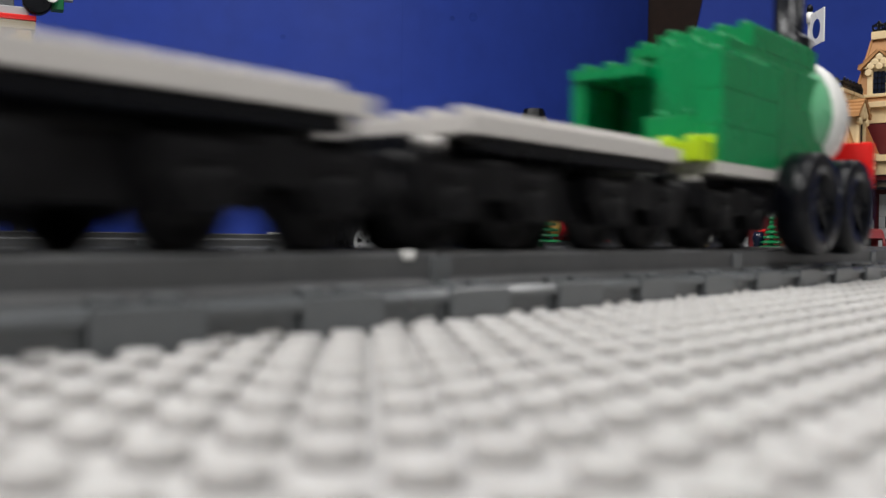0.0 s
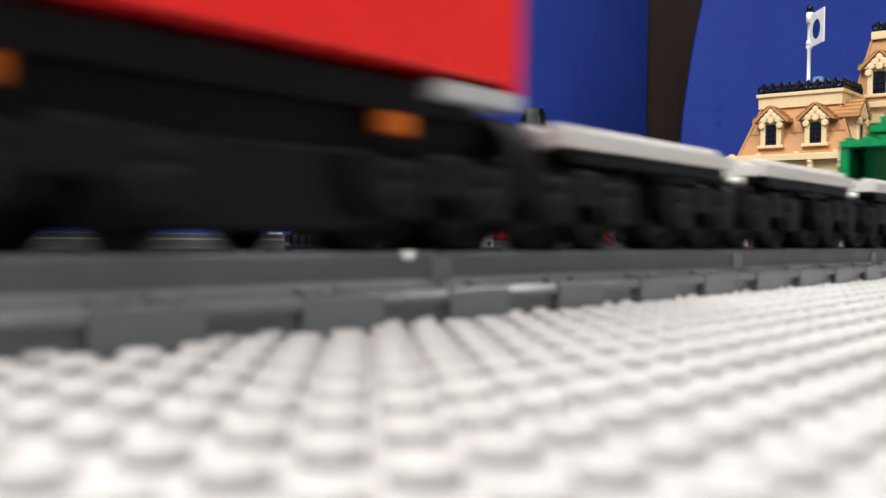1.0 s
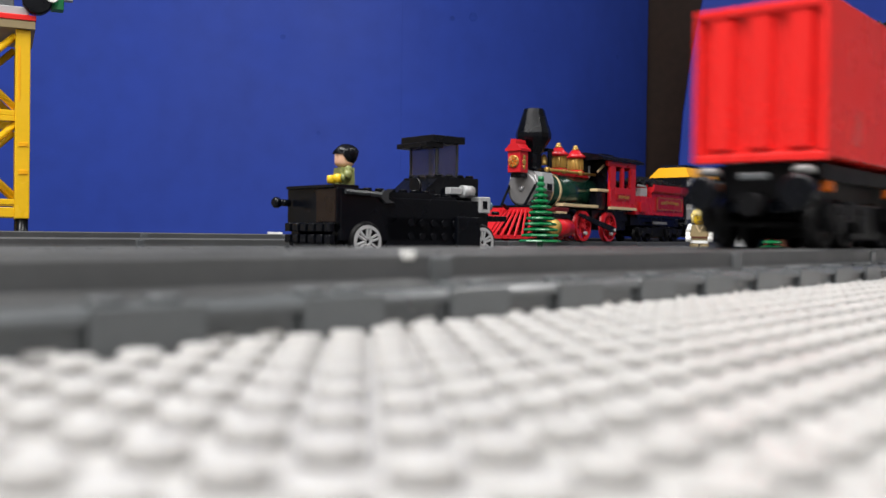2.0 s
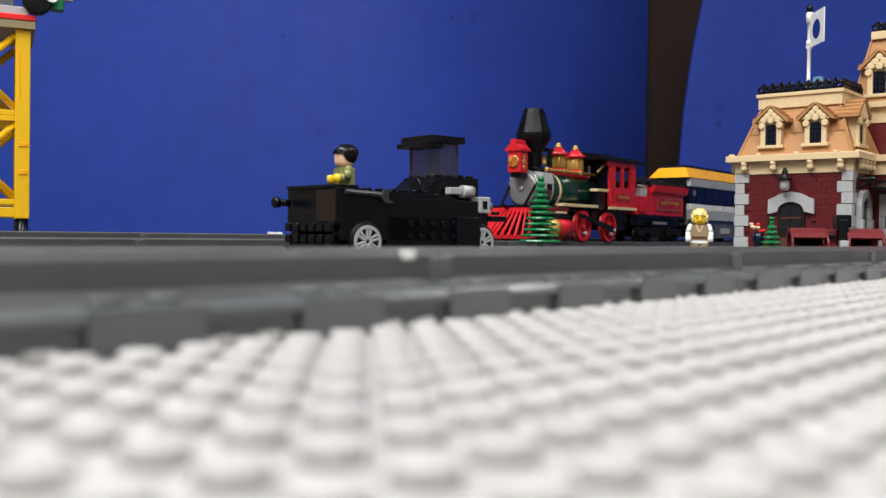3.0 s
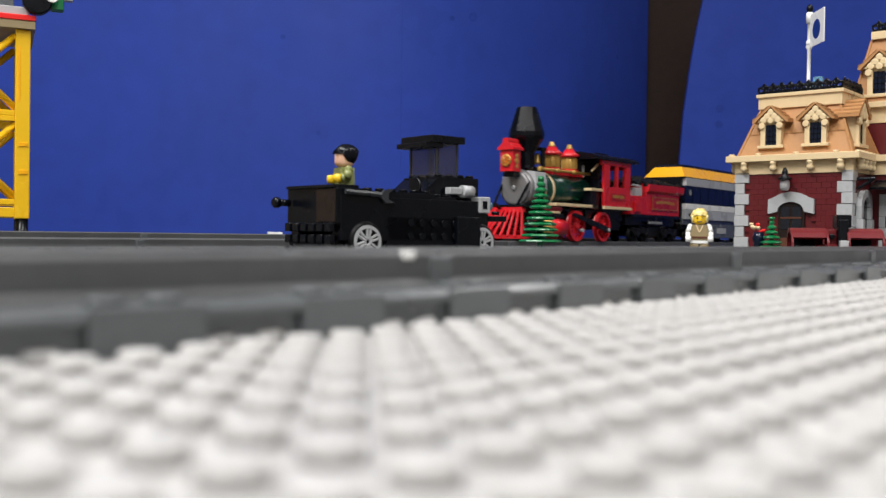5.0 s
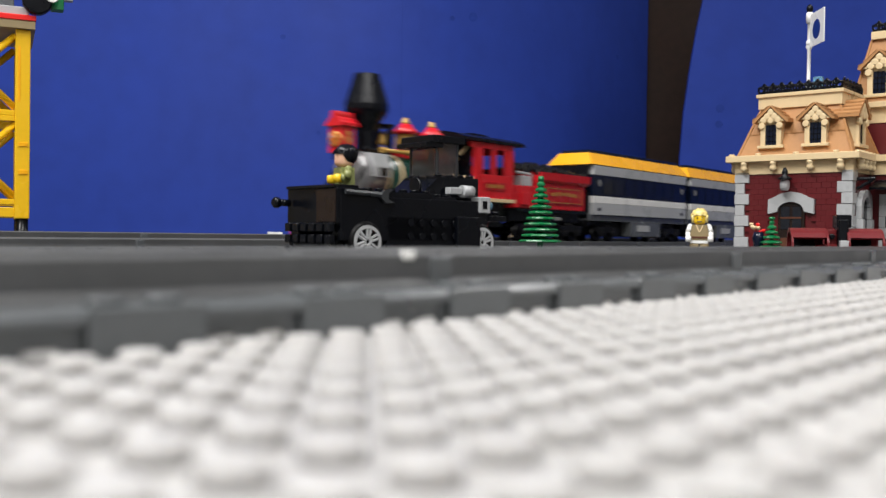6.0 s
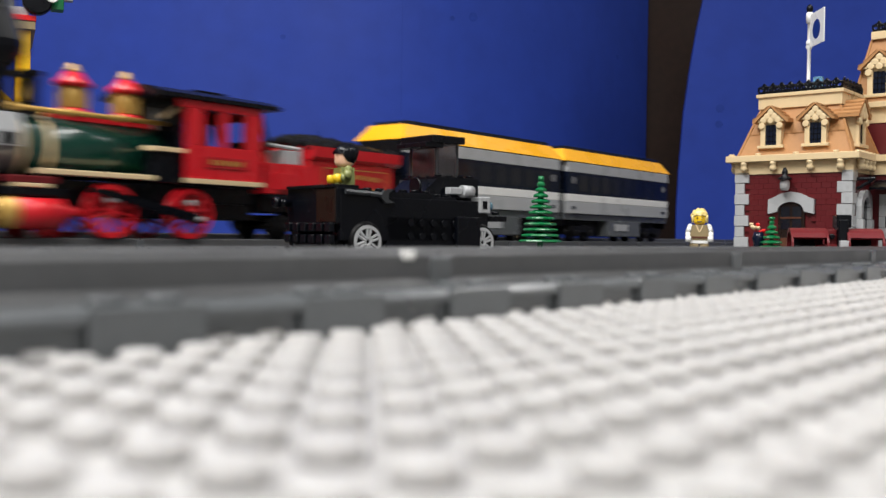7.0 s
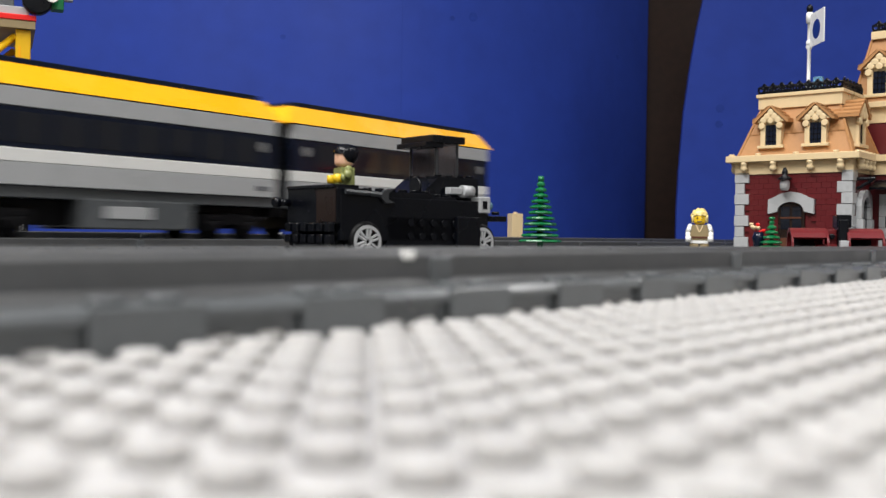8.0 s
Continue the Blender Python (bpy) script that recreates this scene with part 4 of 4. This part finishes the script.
# ---- station ----
def station():
    s = thing("toy_station", mm(252, 820, TABLE / MM, 0, 0, -PHI), "ornate toy railway station of dark red brick with tan trim", "building")
    WX, DY = 96.0, 76.0
    core = part("wall", box(B(), 1.5, WX - 1.5, 1.5, DY, 0, 72, 0.2), "dark_red", s, "dark red brick wall")
    # brick courses on the two seen sides
    rng = random.Random(5)
    bricks = {}
    for row in range(16):
        z = 4.55 * row
        x = 8.0 if row % 2 else 12.0
        while x < WX - 9:
            n = min(8.0, WX - 8 - x)
            if not (32 < x + n and x < 64 and row < 11):
                key = round(n)
                if key not in bricks:
                    bricks[key] = part("brick", box(B(), 0.03, n - 0.03, rng.uniform(0, 0.15), 2, 0.03, 4.52, 0.16), "dark_red", core, place=mm(x, 0, z))
                else:
                    again(bricks[key], mm(x, 0, z))
            x += n
        y = 8.0 if row % 2 else 12.0
        while y < DY - 4:
            n = min(8.0, DY - y)
            key = round(n)
            if key in bricks:
                again(bricks[key], mm(WX, y, z, 0, 0, 90))
            y += n
    # quoins
    q1 = part("quoin", box(B(), -1.0, 11.6, -1.0, 8, 0.15, 9.05, 0.3), "light_grey", s, "pale grey corner stone")
    q1.matrix_basis = mm(0, 0, 9.2)
    q2 = part("quoin", box(B(), -0.6, 7.6, -0.6, 11.6, 0.15, 9.05, 0.3), "light_grey", s, "pale grey corner stone")
    for row in range(8):
        wide = row % 2
        if row not in (1,) and wide:
            again(q1, mm(0, 0, 9.2 * row))
        if row and not wide:
            again(q2, mm(0, 0, 9.2 * row))
        again(q1 if wide else q2, mm(WX, 0, 9.2 * row, 0, 0, 90))
    # door, arch and lantern
    d = part("door", box(B(), 37, 59, -0.4, 1.6, 0, 47, 0.3), "car_brown", s, "dark brown panelled door under an arch")
    for x in (39.5, 49):
        part("pane", box(B(), x, x + 7.5, -0.8, -0.3, 25, 44, 0.2), "coach_glass", d)
        part("panel", box(B(), x, x + 7.5, -0.9, -0.3, 4, 18, 0.3), "brown", d)
    part("glazing_bar", box(B(), 39.2, 56.8, -1.2, -0.7, 34, 35.4, 0.1), "brown", d)
    inner = [(48 + 11 * math.cos(math.pi * k / 10), 40 + 8 * math.sin(math.pi * k / 10)) for k in range(11)]
    outer = [(29, 38), (29, 50), (33, 51.5), (40, 55), (48, 56.5), (56, 55), (63, 51.5), (67, 50), (67, 38)]
    part("arch", prism(B(), outer + inner, -2.6, 1.4), "light_grey", s, "pale grey stone arch over the door")
    lan = part("wall_lantern", box(B(), 44, 47, -9, -1, 65, 67.5, 0.3), "black", s, "black wall lantern with a clear glass")
    part("lantern_roof", lathe(B(), [(6.2, 66), (5, 67.6), (2, 70), (2.6, 72), (1, 76)], 14, "Z", (45, -8, 0)), "black", lan)
    part("glass", lathe(B(), [(2.6, 57), (4, 59), (4, 65), (3, 66)], 14, "Z", (45, -8, 0)), "pale_glass", lan)
    # cornice
    part("frieze", box(B(), -1, WX + 1, -1, DY, 71.5, 81.8, 0.2), "tan", s, "tan frieze")
    part("cornice", box(B(), -7, WX + 7, -7, DY + 2, 81.9, 87.4, 0.4), "tan", s, "projecting tan cornice")
    kn = part("cornice_knob", lathe(B(), [(1.2, -1), (2.9, 0.6), (3.1, 2.6), (2.2, 4.6), (3.0, 5.4), (3.0, 7.4)], 12, "Z"), "tan", s, "round tan bracket")
    kn.matrix_basis = mm(8.5, -4, 74.4)
    again(kn, mm(-4, 6, 74.4))
    for x in (33.5, 64, 88):
        again(kn, mm(x, -4, 74.4))
    for y in (8, 18, 28, 38, 48, 58, 68):
        again(kn, mm(WX + 4, y, 74.4))
    cs = part("cornice_stud", lathe(B(), [(2.4, 0), (2.4, 1.7)], 10, "Z"), "tan", s)
    cs.matrix_basis = mm(-3, -3, 87.4)
    for x in (20, 52, 84):
        again(cs, mm(x, -3, 87.4))
    for y in range(7):
        again(cs, mm(WX + 3, 4 + 10 * y, 87.4))

    def mansard(x0, x1, y0, y1, z0, z1, inset, name="mansard_roof"):
        bm = B()
        lo = [bm.verts.new(p) for p in ((x0, y0, z0), (x1, y0, z0), (x1, y1, z0), (x0, y1, z0))]
        hi = [bm.verts.new(p) for p in ((x0 + inset, y0 + inset, z1), (x1 - inset, y0 + inset, z1), (x1 - inset, y1 - inset, z1), (x0 + inset, y1 - inset, z1))]
        for k in range(4):
            bm.faces.new((lo[k], lo[(k + 1) % 4], hi[(k + 1) % 4], hi[k]))
        bm.faces.new(lo[::-1])
        bm.faces.new(hi)
        m = part(name, bm, "nougat", s, "steep light brown mansard roof")
        # corner ridges
        for k in range(4):
            part("hip", rod(B(), 1.2, lo_pts(x0, x1, y0, y1, z0)[k], lo_pts(x0 + inset, x1 - inset, y0 + inset, y1 - inset, z1)[k], 6), "nougat", m)
        part("roof_joint", box(B(), x0 + inset * 0.45 - 0.4, x1 - inset * 0.45 + 0.4, y0 + inset * 0.45 - 0.5, y0 + inset, z0 + (z1 - z0) * 0.45, z0 + (z1 - z0) * 0.45 + 0.8), "nougat", m)
        return m

    def lo_pts(x0, x1, y0, y1, z):
        return [(x0, y0, z), (x1, y0, z), (x1, y1, z), (x0, y1, z)]

    def dormer(x, y, z, rz=0, sc=1.0):
        """A gabled dormer window; its sill's middle is at x, y, z and it looks to local -y."""
        base = Matrix.Translation((x * MM, y * MM, z * MM)) @ pose(0, 0, 0, 0, 0, rz) @ Matrix.Diagonal((sc, sc, sc, 1))
        dm = part("dormer", box(B(), -10, 10, 1.5, 22, 0, 26, 0.3), "tan", s, "tan gabled dormer with a narrow window")
        dm.matrix_basis = base
        part("sill", box(B(), -12.5, 12.5, -2.5, 4, -2.4, 0.4, 0.3), "tan", dm)
        for a in (-1, 1):
            part("pilaster", box(B(), min(a * 5.4, a * 10), max(a * 5.4, a * 10), -1, 3, 0.4, 20, 0.3), "tan", dm)
            part("capital", lathe(B(), [(2.6, -2), (3.3, -1), (3.3, 2)], 12, "Y", (a * 8.6, -1, 19)), "tan", dm)
            rf = part("gable_slope", B(), "nougat", dm, "ribbed light brown gable slope")
            bm = B()
            prism(bm, [(0, 37), (a * 1.0, 38.4), (a * 17.5, 24.2), (a * 17.5, 22.2), (a * 15.5, 22.0)] if a > 0 else [(0, 37), (-15.5, 22.0), (-17.5, 22.2), (-17.5, 24.2), (-1.0, 38.4)], -3, 22)
            for k in range(4):
                prism(bm, [(a * (2 + 4 * k), 38 - 3.45 * k), (a * (5.2 + 4 * k), 35.2 - 3.45 * k), (a * (5.2 + 4 * k), 36.4 - 3.45 * k)], -3.4, 22)
            bmesh.ops.recalc_face_normals(bm, faces=bm.faces[:])
            bmesh.ops.scale(bm, vec=(MM, MM, MM), verts=bm.verts[:])
            bm.to_mesh(rf.data)
            bm.free()
        part("gable", prism(B(), [(-13, 23), (13, 23), (0, 34.8)], -1.4, 4), "tan", dm)
        for px, pz in ((-7, 24.5), (0, 24), (7, 24.5), (-3.5, 28), (3.5, 28), (0, 32)):
            part("scallop", lathe(B(), [(3.2, -1.2), (3.2, -2.2), (2.2, -2.6)], 12, "Y", (px, 0, pz)), "tan", dm)
        wn = part("window", box(B(), -5.4, 5.4, 0.6, 1.4, 0.6, 20, 0.1), "navy", dm, "dark latticed window")
        for k in range(3):
            part("lattice_bar", box(B(), -5.2, 5.2, 0.2, 0.7, 4 + 5 * k, 4.7 + 5 * k), "black", wn)
        for k in range(2):
            part("lattice_bar", box(B(), -2.2 + 3.6 * k, -1.5 + 3.6 * k, 0.2, 0.7, 0.8, 19.8), "black", wn)
        return dm

    mansard(1, WX - 1, 1, DY, 87.5, 128, 14)
    dormer(29, 1.5, 95.5, 0, 0.88)
    dormer(66, 1.5, 95.5, 0, 0.88)
    dormer(WX - 1.5, 26, 95, 90, 0.98)
    part("parapet", box(B(), 13, WX - 13, 13, DY - 12, 128.1, 140, 0.4), "tan", s, "tan parapet")
    part("parapet_cap", box(B(), 11.5, WX - 11.5, 11.5, DY - 10, 138, 141, 0.3), "tan", s)
    part("roof_deck", box(B(), 15, WX - 15, 15, DY - 14, 141, 142, 0.1), "dark_grey", s)

    def railing(x0, x1, y0, y1, z):
        r = part("roof_railing", box(B(), x0, x1, y0 - 0.6, y0 + 0.6, z, z + 1.4), "black", s, "black ornamental roof railing")
        part("rail_side", box(B(), x1 - 0.6, x1 + 0.6, y0, y1, z, z + 1.4), "black", r)
        rng = random.Random(2)

        def loop(cx, cy, along_x):
            bm = B()

            def at(a, h):
                return Vector((cx + (a if along_x else 0), cy + (0 if along_x else a), z + h))

            def ring(ca, ch, r, th):
                pts = [at(ca + r * math.cos(2 * math.pi * k / 10), ch + r * math.sin(2 * math.pi * k / 10)) for k in range(10)]
                for p, q in zip(pts, pts[1:] + pts[:1]):
                    rod(bm, th, p, q, 5)
            ring(-2.6, 3.6, 2.5, 0.95)
            ring(2.6, 3.6, 2.5, 0.95)
            ring(0, 5.8, 2.0, 0.9)
            rod(bm, 1.0, at(-5.5, 5.2), at(5.5, 5.2), 5)
            rod(bm, 1.0, at(0, 0.5), at(0, 8.0 + rng.uniform(-0.4, 0.4)), 5)
            bmesh.ops.create_icosphere(bm, subdivisions=1, radius=1.3, matrix=Matrix.Translation(at(0, 8.2)))
            part("scroll", bm, "black", r)
        n = int((x1 - x0) / 7.5)
        for k in range(n):
            loop(x0 + 5 + (x1 - x0 - 10) * k / max(1, n - 1), y0, True)
        n = int((y1 - y0) / 7.5)
        for k in range(n):
            loop(x1, y0 + 4 + (y1 - y0 - 8) * k / max(1, n - 1), False)
        return r

    railing(13, WX - 13, 13, DY - 12, 141)
    fp = part("flagpole", lathe(B(), [(2.4, 141), (2.4, 150), (1.5, 151), (1.5, 180), (3, 183), (1.6, 186), (1.6, 204), (2.9, 204.5), (2.9, 212), (1.6, 212.5)], 12, "Z", (46, 40, 0)), "white", s, "white flagpole with a black tip")
    part("pole_tip", lathe(B(), [(1.8, 212.5), (2.8, 214), (2.8, 217), (1.2, 219)], 12, "Z", (46, 40, 0)), "black", fp)
    fl = part("flag", box(B(), 1.4, 31, -0.5, 0.5, 181.5, 210, 0.2), "white", fp, "white flag with a plain blue emblem")
    fl.matrix_basis = mm(46, 40, 0, 0, 0, -49)
    for y0, y1 in ((-0.5, -0.8), (0.5, 0.8)):
        em = part("emblem", lathe(B(), [(6.4, y0), (6.2, y1)], 24, "Y"), "flag_blue", fl, "plain dark blue oval emblem")
        em.matrix_basis = mm(16, 0, 195) @ Matrix.Diagonal((1.2, 1, 1.3, 1))
    for z in (184, 203):
        part("flag_clip", lathe(B(), [(2.6, z), (2.6, z + 4)], 12, "Z", (46, 40, 0)), "white", fp)
    part("crystal", box(B(), 53, 61, 30, 35, 146, 155, 0.6), "clear", s, "clear blue plastic piece")
    # the taller middle block behind
    tw = part("tower_wall", box(B(), 74, 190, 78, 150, 0, 130, 0.3), "dark_red", s, "dark red brick wall of the middle block")
    part("tower_frieze", box(B(), 73, 191, 77, 151, 118, 131, 0.3), "tan", tw)
    part("tower_cornice", box(B(), 68, 196, 72, 156, 131, 136, 0.4), "tan", tw)
    mansard(71, 190, 78, 150, 136, 192, 12)
    dormer(93, 79, 143, 0, 1.0)
    dormer(139, 79, 143, 0, 1.0)
    part("tower_parapet", box(B(), 83, 180, 87, 140, 192.1, 199, 0.4), "tan", tw)
    railing(84, 179, 88, 139, 199)
    # side wall: pale stone arch round a dark opening, iron bracket above
    hole = part("side_opening", box(B(), WX + 0.4, WX + 2.2, 15, 33, 4, 52, 0.2), "coach_glass", s, "dark glazed side opening")
    ring_in = [(24 + 9 * math.cos(math.pi * k / 8), 44 + 8 * math.sin(math.pi * k / 8)) for k in range(9)]
    ring_out = [(24 + 15 * math.cos(math.pi * k / 8), 44 + 14 * math.sin(math.pi * k / 8)) for k in range(8, -1, -1)]
    part("stone_arch", prism(B(), ring_in + ring_out, WX + 0.6, WX + 5, "X"), "light_grey", hole, "pale grey stone arch")
    for y in (9, 33):
        for k in range(4):
            part("jamb_stone", box(B(), WX + 0.6, WX + (5 if k % 2 else 6.4), y, y + 6 - 0.2, 4 + 10 * k, 13.8 + 10 * k, 0.3), "light_grey", hole)
    part("iron_bracket", rod(rod(B(), 1.6, (WX + 2, 6, 66), (WX + 16, 6, 66), 6), 1.4, (WX + 2, 6, 58), (WX + 14, 6, 65), 6), "black", s, "black iron bracket")
    # side wing beside the corner
    pr = part("side_wing", box(B(), WX + 1.6, WX + 50, 44, 76, 0, 71, 0.3), "dark_red", s, "dark red side wing with grey stones")
    part("wing_frieze", box(B(), WX + 1.6, WX + 52, 42, 77, 71.1, 81.8, 0.3), "tan", pr)
    part("wing_cornice", box(B(), WX + 1.6, WX + 56, 38, 80, 81.9, 87.4, 0.4), "tan", pr)
    part("wing_door", box(B(), WX + 14, WX + 34, 42.4, 44, 0, 48, 0.3), "coach_glass", pr)
    for x in (WX + 9, WX + 34):
        for k in range(6):
            part("jamb_stone", box(B(), x, x + (5 if k % 2 else 7), 41.6, 44, 0.1 + 9.2 * k, 9.1 + 9.2 * k, 0.3), "light_grey", pr)
    part("awning", prism(B(), [(24, 58), (24, 60), (43, 67), (43, 64)], WX + 6, WX + 50, "X"), "black", pr, "black iron awning")
    return s


station()


# ---- yellow crane tower ----
def crane():
    c = thing("gantry_crane", mm((38 - 784) / 1681 * 690, 690, TABLE / MM, 0, 0, 25), "yellow lattice toy crane tower with a grey cab on top", "crane")
    for x in (-64, 0):
        for y in (0, 64):
            part("foot", lathe(B(), [(5.5, 0), (5.5, 14), (4.4, 15), (4.4, 24)], 14, "Z", (x, y, 0)), "black", c, "black round foot")
            part("post", box(B(), x - 5, x + 5, y - 5, y + 5, 24, 160, 0.6), "yellow", c, "yellow upright")
    for z in (25, 34, 94, 98):
        part("beam", box(B(), -59, -5, -4, 4, z, z + (7 if z < 30 else 4), 0.4), "yellow", c)
        part("beam", box(B(), -59, -5, 60, 68, z, z + (7 if z < 30 else 4), 0.4), "yellow", c)
    for y in (0, 64):
        for (a, b) in (((-5, 40), (-59, 92)), ((-59, 40), (-5, 92)), ((-5, 104), (-59, 156)), ((-59, 104), (-5, 156))):
            part("brace", rod(B(), 2.6, (a[0], y, a[1]), (b[0], y, b[1]), 8), "yellow", c)
    for z in (56, 76):
        part("slot_rung", box(B(), -2.5, 3.5, -5.6, -4.8, z, z + 3, 0.2), "orange", c)
    part("recess", box(B(), -3.2, -1.6, -5.3, -4.9, 108, 148, 0.1), "orange", c)
    pl = part("platform", box(B(), -70, 8, -8, 72, 160, 166, 0.4), "dark_tan", c, "tan platform with a dark red edge")
    part("red_edge", box(B(), -70, 8.5, -8.6, 72, 166.1, 170, 0.4), "red", pl)
    part("grey_course", box(B(), -66, 4, -6, 70, 170.1, 176, 0.4), "light_grey", pl)
    part("cab", box(B(), -62, -6, -4, 66, 176.1, 204, 0.6), "dark_grey", c, "dark grey cab")
    part("winch", lathe(B(), [(9, -12), (10, -11), (10, -3), (9, -2)], 20, "Y", (9, 0, 181)), "black", c, "black winch drum")
    part("winch_cap", lathe(B(), [(4.5, -12), (4, -13.5)], 16, "Y", (19, 0, 184)), "white", c)
    part("green_part", box(B(), 18, 27, -8, 2, 176, 190, 0.6), "tree_green", c, "green block")
    part("side_bar", box(B(), 10, 34, 4, 10, 186, 194, 0.5), "light_grey", c)
    return c


crane()


# ---- a dark red vintage toy car by the station ----
def red_car():
    z0 = TABLE / MM
    c = thing("vintage_car", mm((1436 - 784) / 1681 * 625, 625, z0, 0, 0, -104), "dark red toy vintage car with round mudguards and black bonnet", "car")
    for y, w in ((-13, 20), (21, 19)):
        arc = [(-13 * math.cos(math.pi * k / 12) * (1.0 if k < 6 else 1.5), 12 + 12.5 * math.sin(math.pi * k / 12)) for k in range(13)]
        inn = [(-10.6 * math.cos(math.pi * k / 12) * (1.0 if k < 6 else 1.5), 12 + 10 * math.sin(math.pi * k / 12)) for k in range(12, -1, -1)]
        guard = part("mudguard", prism(B(), arc[:11] + inn[2:], y, y + w), "mud_red", c, "dark red rounded mudguard")
        part("edge", prism(B(), arc + inn, y - 1.3, y - 0.05), "mud_red", guard)
        part("edge", prism(B(), arc + inn, y + w + 0.05, y + w + 1.3), "mud_red", guard)
        part("wheel", lathe(B(), [(3, y + 1.5), (9, y + 1.5), (9.4, y + 14), (3, y + 14)], 22, "Y", (0, 0, 9.2)), "soot", c)
        part("hub", lathe(B(), [(3, y + 1.4), (2.4, y + 0.8)], 14, "Y", (0, 0, 9.2)), "dark_red", c)
    part("chassis", box(B(), -10, 20, -14, 50, 4, 10, 0.4), "black", c)
    part("bonnet", box(B(), -6, 12, 14.6, 20.6, 10.1, 30, 0.6), "black", c, "black stepped bonnet")
    part("bonnet_step", box(B(), -10, 8, 14, 23, 24.8, 33, 0.5), "black", c)
    part("bracket", box(B(), -4, 7, 8.5, 14.4, 10.1, 23.5, 0.4), "mud_red", c)
    part("pin", lathe(B(), [(1.9, 7), (1.9, 8.4), (1.2, 8.8)], 12, "X", (0, 11.4, 19)), "black", c)
    part("axle_pin", rod(B(), 2.0, (10, 1, 12), (10, 14, 12), 12), "mud_red", c)
    part("lamp", box(B(), 14, 19, 14.6, 20, 10.1, 16.5, 0.4), "light_grey", c, "small pale grey lamp block")
    part("headlight", lathe(B(), [(2.6, -12), (3, -14), (2, -15)], 12, "X", (28, 44, 22)), "silver", c)
    return c


red_car()

# flowers, a tan post and a white block that paints a glint on the rail
fs = thing("flower_stand", mm((1342 - 784) / 1681 * 700, 700, TABLE / MM), "small dark blue stand with tan and red flowers", "flower stand")
part("stand", lathe(B(), [(3.6, 0), (3.6, 14), (4.8, 17), (3.2, 22)], 14, "Z"), "navy", fs)
part("base", lathe(B(), [(4.6, 0), (4.6, 9), (3.6, 9.6)], 14, "Z", (1, -3, 0)), "fig_yellow", fs)
rngf = random.Random(11)
for k in range(7):
    fx, fy, fz = rngf.uniform(-5, 5), rngf.uniform(-3, 3), rngf.uniform(21, 28)
    part("flower", lathe(B(), [(0.6, fz - 2), (1.7, fz), (1.2, fz + 1)], 8, "Z", (fx, fy, 0)), "tan" if k % 3 else "red", fs)
tp = thing("tan_post", mm((911 - 784) / 1681 * 1130, 1130, TABLE / MM, 0, 0, 20), "small tan brick post standing behind the far line", "post")
part("brick", box(B(), -7, 7, -7, 7, 0, 43, 0.4), "tan", tp)
part("stud", lathe(B(), [(2.4, 43), (2.4, 44.7)], 10, "Z"), "tan", tp)
wb = thing("tile_block", mm(-186, 1050, TABLE / MM, 0, 0, 12), "small dark grey block topped by a thin white tile", "toy block")
part("block", box(B(), -8, 8, -8, 8, 0, 14.4, 0.3), "dark_grey", wb)
part("tile", box(B(), -8, 8, -8, 8, 14.5, 17.0, 0.3), "white", wb, "thin white tile")
# added white block: the lamp's highlight at the rail joint, put in as shape
wc = thing("white_chip", nearmm(119.6, EDGE + 12 - 2.0, 10.7), "tiny white block standing in for a glint on the near rail", "plastic chip")
part("chip", box(B(), -1.4, 1.4, -0.8, 0.8, 0, 1.5, 0.2), "white", wc)

# repeats of the wagons, once their parts stand
for off in (217, 325):
    o = copy_thing(fw, Matrix())
    near_train.append((o, off))
    for b in o.children_recursive:
        if b.name.startswith("wheelset"):
            wheels.append((b, b.matrix_basis.copy(), 8.6, "near"))
near_train.append((green_locomotive(), 374))
o = copy_thing(coach, Matrix())
far_train.append((o, 667))
for b in o.children_recursive:
    if b.name.startswith("wheelset"):
        wheels.append((b, b.matrix_basis.copy(), 8.2, "far"))


def motions():
    # travel along the lines in millimetres: the near train goes away, the far train comes
    go = [(0.0, -247), (0.5, -128), (1.0, -1), (1.5, 142), (1.7, 200), (2.0, 292), (2.4, 418), (2.8, 546), (3.2, 664), (3.6, 755), (4.0, 803), (4.4, 816), (8.0, 816)]
    come = [(0.0, 0), (4.75, 0), (4.9, 5), (5.1, 24), (5.4, 82), (5.8, 185), (6.0, 239), (6.5, 382), (7.0, 532), (7.5, 708), (8.0, 893)]
    for ob, off in near_train:
        walk(ob, [(t, nearmm(NEAR_U + d + off, EDGE + 32, 12.0)) for t, d in go])
    for ob, off in far_train:
        walk(ob, [(t, farmm(FAR_U - d + off, 0, TABLE / MM + 12.0, 180)) for t, d in come])
    for ob, rest, r, line in wheels:
        table, t0, t1 = (go, 0.0, 4.4) if line == "near" else (come, 4.75, 8.0)
        ts = sorted({0.0, t0, t1, 8.0} | {round(t0 + k / FPS, 4) for k in range(int((t1 - t0) * FPS))})
        rows = []
        for t in ts:
            d = float(np.interp(t, [a for a, b in table], [b for a, b in table]))
            rows.append((t, rest @ pose(0, 0, 0, 0, math.degrees(d / r), 0)))
        walk(ob, rows)


motions()
